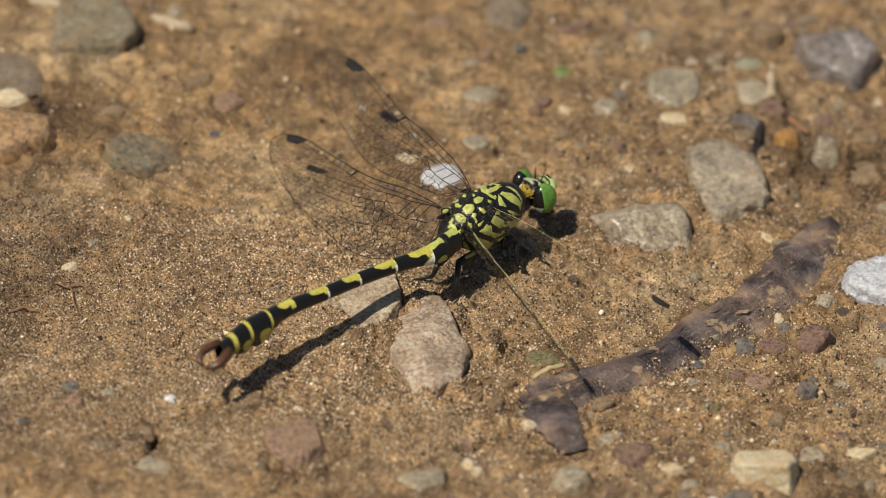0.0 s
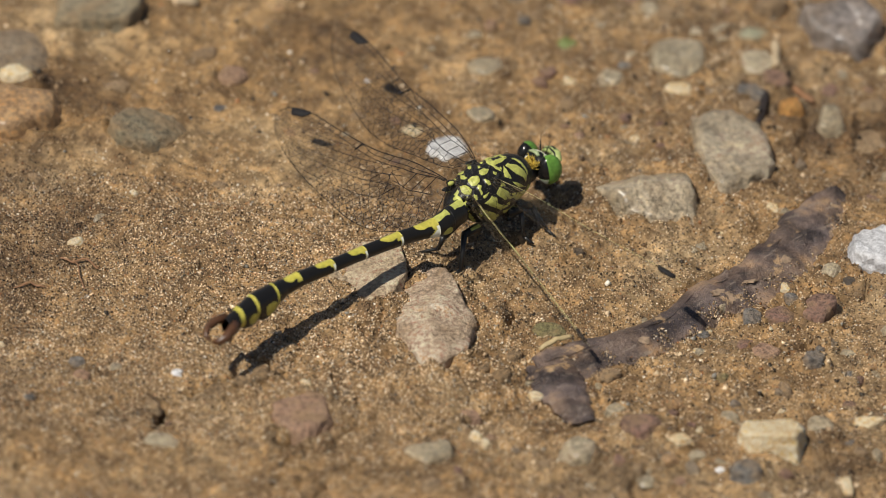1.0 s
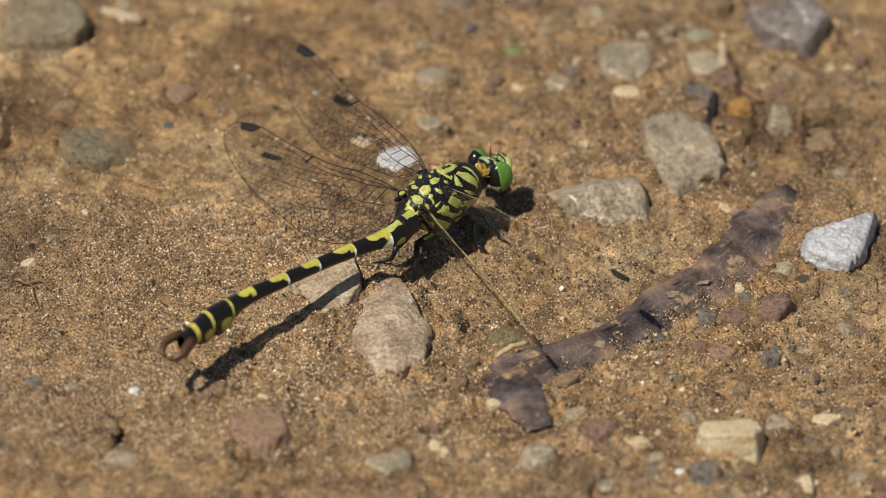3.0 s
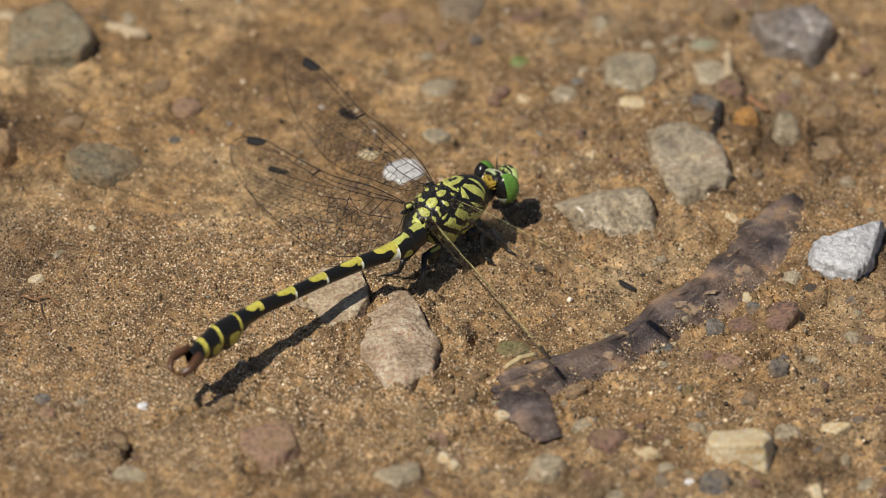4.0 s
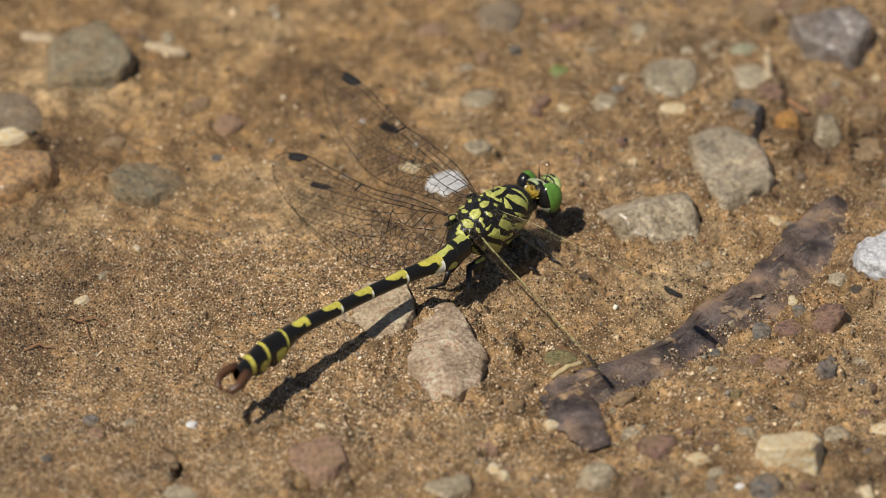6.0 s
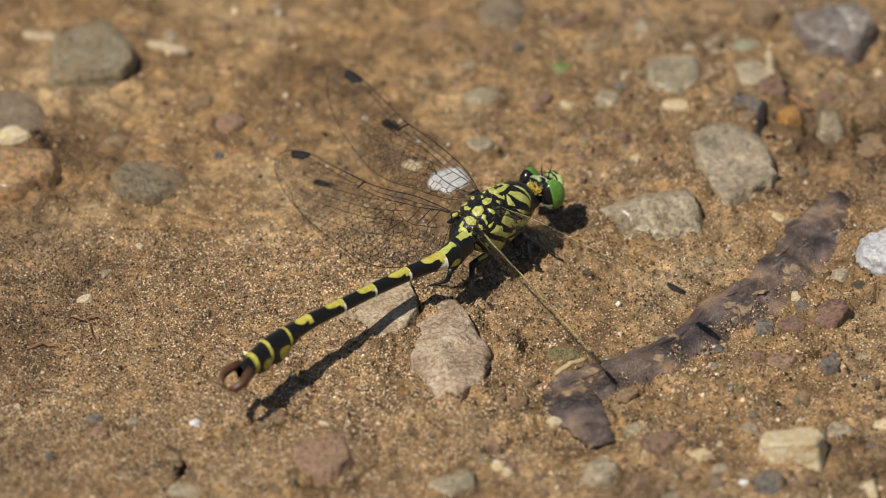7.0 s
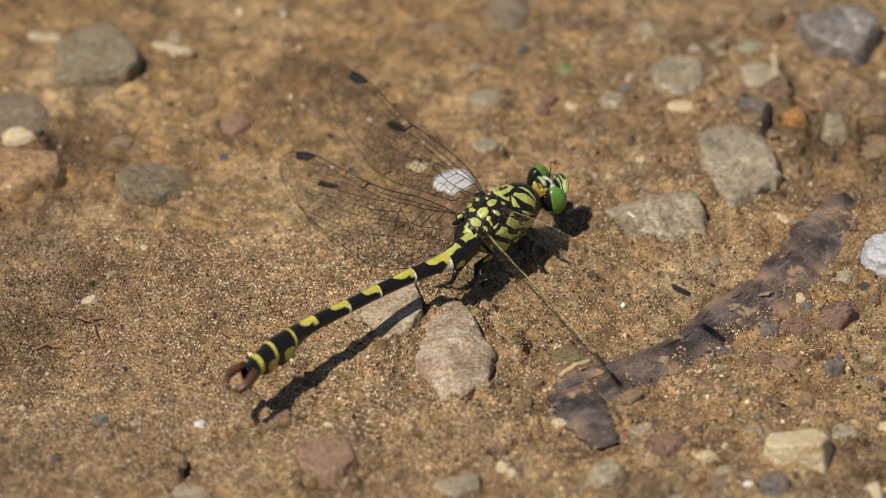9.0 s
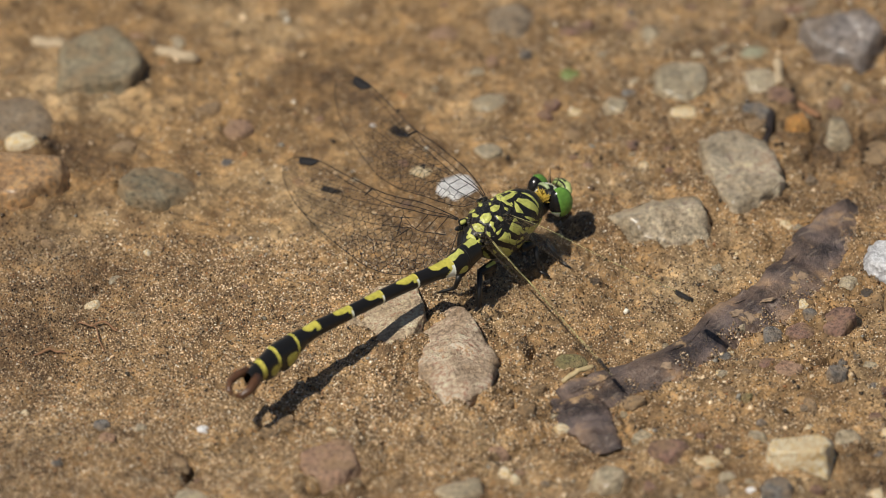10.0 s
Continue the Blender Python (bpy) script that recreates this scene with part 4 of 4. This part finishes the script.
def build_wing(name, root, mark, length, twist, seed, label, pale_front, thin=0.029, front_thick=0.2):
    """root, mark: where the wing's front edge begins and where its dark spot sits, in the dragonfly's space."""
    fore = name == "forewing"
    root, mark = Vector(root), Vector(mark)
    ax = (mark - root).normalized()
    ch = Vector((-math.cos(radians(twist)), 0, math.sin(radians(twist))))
    ch = (ch - ax * ch.dot(ax)).normalized()
    up = ax.cross(ch)
    if up.z < 0:
        up = -up
    lead, trail, begin = wing_edges(fore, length)
    width = (0.23 if fore else 0.345) * length

    def at(x, y, lift=0.0):
        u = x / length
        camber = 0.35 * math.sin(math.pi * clamp01(y / width)) * (1 - 0.6 * u) + 0.05 * math.sin(y * 7) * (1 - u)
        return root + ax * x + ch * y + up * (camber + lift)

    near = pale_front
    bold = 0.22 if near else 0.7
    fine = Geo()
    front = (lambda u: lead(u)) if fore else (lambda u: lead(max(u, 0.02)))
    radius_line = lambda u: front(u) + length * (0.010 + 0.036 * smooth_step(0.0, 0.2, u) - 0.026 * smooth_step(0.25, 0.75, u))
    inside = lambda x, y: begin * length < x < length and (x > 0 or y > lead(x / length)) and radius_line(x / length) <= y <= trail(x / length)
    rear = 0.42 if fore else 0.30
    behind = lambda u: radius_line(u) + (trail(u) - radius_line(u)) * rear * (1 - 0.25 * smooth_step(0.1, 0.22, u))
    for p, q in vein_cells(inside, radius_line, trail, length, seed):
        if max(p[0], q[0]) < 0.24 * length and min(p[1] - behind(p[0] / length), q[1] - behind(q[0] / length)) < 0:
            continue
        ease = thin * (1.2 - 0.75 * smooth_step(0.05, 0.85, p[0] / length))
        fine.tube([at(*p), at(*q)], [ease, ease], 4, 1, False)

    def line(geo, fn, u0, u1, r0, r1, n=40):
        us = [u0 + (u1 - u0) * i / n for i in range(n + 1)]
        geo.tube([at(u * length, fn(u)) for u in us], [bold * (r0 + (r1 - r0) * i / n) for i in range(n + 1)], 5, 1)

    line(fine, trail, begin, 0.999, 0.062, 0.062, 110)
    if not fore:
        line(fine, lead, begin, 0.02, 0.05, 0.08, 24)
    line(fine, radius_line, 0.0, 0.96, 0.075, 0.05)
    line(fine, lambda u: front(u) + (radius_line(u) - front(u)) * (0.55 - 0.5 * smooth_step(0.42, 0.5, u)), 0.0, 0.5, 0.075, 0.05)
    for k, shift in enumerate([(n + 0.5) / 12 for n in LONG_VEINS]):
        u0 = 0.2 if shift > 0 else (-shift / 0.85) ** (1 / 1.6)
        u1 = min(0.97, ((1 - shift) / 0.85) ** (1 / 1.6))
        line(fine, lambda u: radius_line(u) + (trail(u) - radius_line(u)) * clamp01(shift + flow(u)), u0, u1, 0.052 - 0.004 * k, 0.02)
    # the vein behind the root, the triangle and the loop that hangs from it
    line(fine, behind, 0.0, 0.23, 0.075, 0.06)
    deep = behind(0.22) + 0.30 * (trail(0.22) - behind(0.22))
    corners = [(0.185 * length, behind(0.185)), (0.265 * length, radius_line(0.265) + 0.45 * (behind(0.23) - radius_line(0.23))), (0.225 * length, deep)]
    for p, q in zip(corners, corners[1:] + corners[:1]):
        fine.tube([at(*p), at(*q)], [0.06 * bold, 0.06 * bold], 5, 1, False)
    for u in (0.05, 0.10, 0.15):
        fine.tube([at(u * length, radius_line(u)), at(u * length + 0.3, behind(u))], [0.07 * bold, 0.055 * bold], 5, 1, False)
        if fore:
            fine.tube([at(u * length, behind(u)), at(u * length - 0.4, trail(u - 0.02))], [0.05 * bold, 0.03 * bold], 5, 1, False)
    x = 1.2
    while x < length * 0.93:
        u = x / length
        fine.tube([at(x, front(u)), at(x + 0.12, radius_line(u))], [0.045 * bold, 0.04 * bold], 4, 1, False)
        x += 1.15 if u < 0.5 else 0.9
    fine.tube([at(length * 0.5, lead(0.5)), at(length * 0.512, radius_line(0.512) + 0.3)], [0.13, 0.07], 5)
    veins = part(name, fine.mesh(name, VEIN_SUNLIT if near else VEIN), FLY, label)
    rim = Geo()
    line(rim, lambda u: front(u) - 0.02, 0.0, 0.999, front_thick if pale_front else 0.085, 0.06 if pale_front else 0.08, 70)
    part("front_vein", rim.mesh("front_vein", VEIN_PALE if pale_front else VEIN), veins, "yellowish front vein" if pale_front else "")
    skin = Geo()
    cols = 10
    for u in [begin + (1 - begin) * i / 70 for i in range(71)]:
        for j in range(cols + 1):
            y = lead(u) + (trail(u) - lead(u)) * j / cols
            skin.v.append(at(u * length, y))
    for i in range(70):
        for j in range(cols):
            q = i * (cols + 1) + j
            skin.f.append((q, q + 1, q + cols + 2, q + cols + 1))
    part("membrane", skin.mesh("membrane", MEMBRANE), veins, "clear glossy membrane")
    spot = Geo()
    u0, u1 = 0.845, 0.94
    broad, deep_spot = (0.03, 0.19) if near else (0.036, 0.10)
    us = [u0 + (u1 - u0) * i / 14 for i in range(15)]
    for lift in (deep_spot, -deep_spot):
        for u in us:
            wide = broad * length * min(1, 3 * (u - u0) / (u1 - u0) + 0.25, 4 * (u1 - u) / (u1 - u0) + 0.3)
            spot.v.append(at(u * length, lead(u), lift))
            spot.v.append(at(u * length, lead(u) + wide, lift))
    n = len(us)
    for i in range(n - 1):
        a, b = 2 * i, 2 * n + 2 * i
        spot.f += [(a, a + 1, a + 3, a + 2), (b, b + 2, b + 3, b + 1), (a, a + 2, b + 2, b), (a + 1, b + 1, b + 3, a + 3)]
    spot.f += [(0, 2 * n, 2 * n + 1, 1), (2 * n - 2, 2 * n - 1, 4 * n - 1, 4 * n - 2)]
    part("wing_spot", spot.mesh("wing_spot", STIGMA), veins, "black spot near the wing tip")


build_wing("forewing", (1.67, 2.2, 7.2), (5.53, 27.2, 7.42), 28.9, -30, 1, "clear forewing with a net of black veins", False)
build_wing("hindwing", (-3.24, 0.84, 7.0), (-5.46, 23.75, 3.9), 26.0, -35, 2, "clear hindwing with a net of black veins", False)
build_wing("forewing", (1.34, -2.06, 7.2), (6.52, -24.66, 6.61), 27.0, 20, 3, "clear forewing with fine veins coloured as if sunlit", True, 0.0035, 0.10)
build_wing("hindwing", (-2.82, -4.52, 6.6), (-4.80, -24.70, 2.83), 24.2, 50, 4, "clear hindwing with a yellowish front vein", True, 0.004, 0.50)


# ---- bark, straw and twigs ----
def bark_material():
    m, nd, lk, b = material("weathered_bark")
    pos = nd.new("ShaderNodeTexCoord").outputs["Object"]
    grain_map = nd.new("ShaderNodeMapping")
    grain_map.vector_type = "TEXTURE"
    grain_map.inputs["Rotation"].default_value = (0, 0, radians(47))
    grain_map.inputs["Scale"].default_value = (5.0, 1.0, 1.0)
    lk.new(pos, grain_map.inputs["Vector"])
    streak = noise_node(nd, lk, grain_map.outputs["Vector"], 1300, 5, 0.6)
    n1 = noise_node(nd, lk, pos, 260, 7, 0.6)
    n3 = noise_node(nd, lk, pos, 1300, 6, 0.7)
    hue = noise_node(nd, lk, pos, 150, 3)
    fine = noise_node(nd, lk, pos, 3600, 4, 0.7)
    dark = ramp_node(nd, lk, n1.outputs["Fac"], [(0.36, (0.028, 0.021, 0.021)), (0.48, (0.090, 0.069, 0.062)), (0.57, (0.16, 0.123, 0.106)), (0.67, (0.31, 0.225, 0.15))])
    tone = ramp_node(nd, lk, hue.outputs["Fac"], [(0.35, (0.98, 0.95, 1.0)), (0.65, (1.35, 1.12, 0.85))])
    col = mix_node(nd, lk, 1.0, dark.outputs["Color"], tone.outputs["Color"], "MULTIPLY")
    dust = ramp_node(nd, lk, fine.outputs["Fac"], [(0.54, (0, 0, 0)), (0.70, (0.6, 0.6, 0.6))])
    col = mix_node(nd, lk, dust.outputs["Color"], col, (0.33, 0.235, 0.15))
    worn = ramp_node(nd, lk, streak.outputs["Fac"], [(0.60, (0, 0, 0)), (0.66, (0.7, 0.7, 0.7))])
    col = mix_node(nd, lk, worn.outputs["Color"], col, (0.30, 0.235, 0.18))
    patch = ramp_node(nd, lk, n3.outputs["Fac"], [(0.3, (0.26, 0.15, 0.07)), (0.7, (0.52, 0.36, 0.20))])
    spot = noise_node(nd, lk, pos, 230, 9, 0.7)
    k = ramp_node(nd, lk, spot.outputs["Fac"], [(0.60, (0, 0, 0)), (0.625, (1, 1, 1))])
    lk.new(mix_node(nd, lk, k.outputs["Color"], col, patch.outputs["Color"]), b.inputs["Base Color"])
    b.inputs["Roughness"].default_value = 0.42
    bump_node(nd, lk, n3.outputs["Fac"], 0.8, 0.0005, b)
    return m


BARK = bark_material()
STRAW = plain("pale_straw", (0.46, 0.35, 0.18), 0.6)
STRAW_PALE = plain("bleached_stick", (0.42, 0.32, 0.20), 0.7)
TWIG = plain("brown_twig", (0.24, 0.12, 0.055), 0.7)
TWIG_DARK = plain("dark_wet_twig", (0.03, 0.022, 0.018), 0.5)
GREEN = plain("green_leaf_bit", (0.15, 0.18, 0.05), 0.6)


def blade(name, rows, arch, mat, label, category, thick=0.25, seed=3, bury=0.0, rib=False):
    """A curled blade: rows of (x, y, half width) in mm along its length, arched over its width."""
    g = Geo()
    rows = [Vector(r) for r in rows]
    long, cols = 60, 18
    n = len(rows) - 1
    r = random.Random(seed)
    off = r.uniform(0, 50)
    for lift in (0.0, -thick):
        for i in range(long + 1):
            t = i / long * n
            k = min(int(t), n - 1)
            f = t - k
            p0, p1, p2, p3 = rows[max(k - 1, 0)], rows[k], rows[k + 1], rows[min(k + 2, n)]
            p = 0.5 * (2 * p1 + (p2 - p0) * f + (2 * p0 - 5 * p1 + 4 * p2 - p3) * f * f + (3 * p1 - p0 - 3 * p2 + p3) * f ** 3)
            d = (p2 - p1).normalized()
            side = Vector((-d.y, d.x, 0)).normalized()
            ends = min(1, 5 * (i + 0.6) / long, 5 * (long - i + 0.6) / long)
            for j in range(cols + 1):
                v = -1 + 2 * j / cols
                ragged = 1 + 0.26 * noise.noise(Vector((i * 0.22 + off, 3 if v > 0 else 9, 0))) + (0.10 if v > 0 else 0.22) * noise.noise(Vector((i * 0.9 + off, 5 if v > 0 else 2, 0)))
                q = p + side * v * p.z * ragged
                z = ground_at(q.x, q.y) * 0.5 + arch * ends * (1 - abs(v) ** 2.2) + 0.35 * noise.noise(Vector((q.x * 0.3, q.y * 0.3, off))) + 0.12 * noise.noise(Vector((q.x, q.y, off)))
                z += bury * (v - 0.2)
                g.v.append(Vector((q.x, q.y, z + 0.25 + lift)))
    w = cols + 1
    top = (long + 1) * w
    for i in range(long):
        for j in range(cols):
            a = i * w + j
            g.f.append((a, a + w, a + w + 1, a + 1))
            g.f.append((top + a, top + a + 1, top + a + w + 1, top + a + w))
        a, b = i * w, i * w + cols
        g.f += [(a, top + a, top + a + w, a + w), (b, b + w, top + b + w, top + b)]
    for j in range(cols):
        a, b = j, long * w + j
        g.f += [(a, a + 1, top + a + 1, top + a), (b, top + b, top + b + 1, b + 1)]
    for i in range(long):
        for j in range(cols):
            p = g.v[i * w + j]
            cover = noise.noise(Vector((p.x * 0.45, p.y * 0.45, off))) + 0.5 * noise.noise(Vector((p.x * 1.3, p.y * 1.3, off))) - 0.75 * (2 * j / cols - 1)
            if rib and cover > 0.42:
                for _ in range(7):
                    q = p.lerp(g.v[(i + 1) * w + j + 1], r.random()) + Vector((r.uniform(-0.2, 0.2), r.uniform(-0.2, 0.2), 0.02))
                    CLINGING.append(tuple(q))
    ob = thing(name, g.mesh(name, mat), label, category)
    if rib:
        mid = [g.v[i * w + cols // 2 + 5] + Vector((0, 0, 0.0)) for i in range(2, long - 2, 2)]
        part("ridge", Geo().tube(mid, [0.16 * (1 - 0.7 * i / len(mid)) for i in range(len(mid))], 6, 0.6).mesh("ridge", mat), ob)
        for k in range(6):
            i, j = r.randrange(6, long - 6), r.randrange(4, cols - 2)
            p, across = g.v[i * w + j], (g.v[i * w + j + 1] - g.v[i * w + j]).normalized()
            along = (g.v[(i + 1) * w + j] - p).normalized()
            up = along.cross(across)
            up = up if up.z > 0 else -up
            flake, a, b = Geo(), r.uniform(0.6, 1.2), r.uniform(0.4, 0.8)
            for lift, grow in ((0.06, 0.96), (-0.1, 1.0)):
                for q in range(22):
                    ang = 2 * math.pi * q / 22
                    edge_r = grow * (1 + 0.7 * noise.noise(Vector((math.cos(ang) * 2.6, math.sin(ang) * 2.6, k * 3.3))))
                    flake.v.append(p + along * a * edge_r * math.cos(ang) + across * b * edge_r * math.sin(ang) + up * lift)
            flake.f.append(tuple(range(22)))
            flake.f += [(q, q + 22, (q + 1) % 22 + 22, (q + 1) % 22) for q in range(22)]
            part("mud_flake", flake.mesh("mud_flake", MUD, False), ob, "pale flake of dried mud")
    return ob


MUD = plain("dried_mud", (0.30, 0.21, 0.135), 0.85, 0.5, 1600)
CLINGING = []
blade("bark_strip", [(13.0, -28.6, 3.0), (17.0, -26.2, 3.4), (23.0, -22.4, 2.9), (27.6, -17.6, 2.5), (30.0, -13.6, 2.7), (34.4, -9.6, 3.1), (38.0, -5.4, 3.7), (41.0, -0.2, 3.6), (43.8, 6.0, 3.0), (45.6, 9.4, 1.6)], 0.9, BARK,
      "dark flaky strip of bark half covered with sand", "bark", 0.25, 3, 0.95, True)
blade("bark_strip", [(13.4, -26.0, 2.6), (14.8, -30.6, 2.7), (17.2, -36.6, 1.5)], 0.75, BARK, "small dark scrap of bark lying on the soil", "bark", 0.2, 8)
blade("leaf_scrap", [(12.6, 35.0, 0.5), (13.6, 35.2, 1.1), (14.8, 35.0, 0.4)], 0.5, GREEN, "tiny bright green scrap of leaf", "leaf", 0.15, 5)


def stick(name, pts, rad, mat, label, category):
    g = Geo()
    r = random.Random(len(pts) * 7 + int(abs(pts[0][0]) * 10))
    dense = []
    for a, b in zip(pts, pts[1:]):
        for k in range(6):
            p = Vector(a).lerp(Vector(b), k / 6)
            dense.append(p + Vector((r.uniform(-1, 1), r.uniform(-1, 1), r.uniform(-0.5, 0.5))) * rad * 0.18)
    dense.append(Vector(pts[-1]))
    dense = [Vector((p.x, p.y, p.z + ground_at(p.x, p.y))) for p in dense]
    g.tube(dense, [rad * (0.6 if i in (0, len(dense) - 1) else r.uniform(0.85, 1.1)) for i in range(len(dense))], 10, 0.7)
    return thing(name, g.mesh(name, mat), label, category)


stick("straw", [(12.3, -24.0, 0.9), (14.0, -22.9, 1.3), (15.6, -22.0, 1.5)], 0.34, STRAW, "short pale straw lying against the strip of bark", "straw")
stick("stick", [(-33.4, 39.6, 0.6), (-28.4, 38.2, 0.4)], 0.85, STRAW_PALE, "short bleached stick on the soil", "stick")
stick("stick", [(-47.6, 41.4, 0.4), (-42.6, 41.0, 0.3)], 0.9, STRAW_PALE, "short bleached stick beside a grey stone", "stick")
stick("twig", [(36.4, 27.4, 0.6), (35.2, 20.6, 0.7)], 0.5, TWIG_DARK, "short dark wet twig between stones", "twig")
stick("twig", [(39.2, 30.4, 0.6), (41.6, 26.8, 0.7)], 0.4, TWIG, "short reddish brown twig", "twig")
stick("stick", [(37.2, 38.2, 0.7), (37.3, 32.8, 0.9)], 0.55, STRAW_PALE, "pale splinter of wood between pebbles", "stick")
stick("twig", [(-38.9, -13.2, 0.3), (-38.2, -14.6, 0.5), (-37.9, -16.4, 0.4), (-37.2, -18.2, 0.2)], 0.09, TWIG, "thin brown rootlet on the sand", "twig")
stick("twig", [(-40.2, -13.2, 0.3), (-38.8, -14.0, 0.5), (-37.4, -13.4, 0.5), (-36.0, -14.4, 0.3)], 0.13, TWIG, "orange-brown rootlet on the sand", "twig")
stick("twig", [(-44.8, -19.4, 0.2), (-43.2, -18.4, 0.5), (-41.4, -18.8, 0.2)], 0.14, TWIG, "curved brown rootlet on the sand", "twig")


# ---- sand ----
def grains(name, count, low, high, seed, label, reach=57.0, sink=0.25, extra=None, patchy=False, silt=False):
    g = np.random.default_rng(seed)
    x, y = g.uniform(-reach, reach, count), g.uniform(-reach, reach, count)
    size = np.exp(g.uniform(np.log(low), np.log(high), count))
    z = ground_height(x, y) + size * (g.uniform(-0.5, 0.7, count) - sink)
    if silt:
        bare = np.clip((y + 7 - 0.5 * np.clip(x + 12, 0, 40)) / 16, 0, 1) * np.clip((22 - x) / 25, 0, 1)
        y = np.where(g.random(count) < 0.72 * bare, g.uniform(-44, 4, count), y)
        z = ground_height(x, y) + size * (g.uniform(-0.5, 0.7, count) - sink)
    if extra:
        n = min(len(extra), count)
        x[:n], y[:n], z[:n] = np.array(extra[:n]).T
    if patchy:
        keep = 0.05 + 0.6 * np.clip((x + 5) / 35, 0, 1) * np.where((y < -18) | (y > 16), 1, 0.35)
        keep = np.maximum(keep, 0.25 * np.clip((y - 2) / 14, 0, 1))
        size = np.where(g.random(count) < keep, size, 0.12)
    base = np.array([(1, 0, 0), (-1, 0, 0), (0, 1, 0), (0, -1, 0), (0, 0, 1), (0, 0, -1)], float)
    tri = np.array([(0, 2, 4), (2, 1, 4), (1, 3, 4), (3, 0, 4), (2, 0, 5), (1, 2, 5), (3, 1, 5), (0, 3, 5)])
    q = g.normal(size=(count, 4))
    q /= np.linalg.norm(q, axis=1, keepdims=True)
    w, a, b, c = q.T
    rot = np.stack([1 - 2 * (b * b + c * c), 2 * (a * b - w * c), 2 * (a * c + w * b), 2 * (a * b + w * c), 1 - 2 * (a * a + c * c), 2 * (b * c - w * a),
                    2 * (a * c - w * b), 2 * (b * c + w * a), 1 - 2 * (a * a + b * b)], -1).reshape(count, 3, 3)
    shape = base[None] * g.uniform(0.6, 1.35, (count, 6, 1)) + g.normal(0, 0.16, (count, 6, 3))
    verts = np.einsum("nij,nkj->nki", rot, shape) * size[:, None, None] + np.stack([x, y, z], -1)[:, None, :]
    faces = (tri[None] + 6 * np.arange(count)[:, None, None]).reshape(-1, 3)
    me = bpy.data.meshes.new(name)
    me.vertices.add(count * 6)
    me.vertices.foreach_set("co", (verts * MM).ravel())
    me.loops.add(faces.size)
    me.loops.foreach_set("vertex_index", faces.ravel())
    me.polygons.add(len(faces))
    me.polygons.foreach_set("loop_start", np.arange(0, faces.size, 3))
    me.materials.append(GRAINS)
    me.update(calc_edges=True)
    return tagged(new(name, me), label, "sand", kind="stuff")


grains("sand", 270000, 0.075, 0.155, 21, "loose brown sand grains over the soil", extra=CLINGING, silt=True)
grains("grit", 9000, 0.18, 0.46, 22, "coarse mixed grit scattered over the soil", patchy=True)


# ---- movement ----
def motions():
    base = pose(HEAD_AT[0] * MM, HEAD_AT[1] * MM, HEAD_AT[2] * MM, -10, 0, -4)
    rows = [(0.0, 0, 0, 0), (8.6, 0, 0, 0), (8.7, 2, 0, -1), (8.8, 14, 0, -12), (9.0, 12, 0, -12), (9.8, 12, 0, -12), (9.9, 6, 0, -7), (10.0, 1, 0, -1)]
    walk(HEAD, [(t, base @ pose(0, 0, 0, roll, nod, yaw)) for t, roll, nod, yaw in rows])


motions()
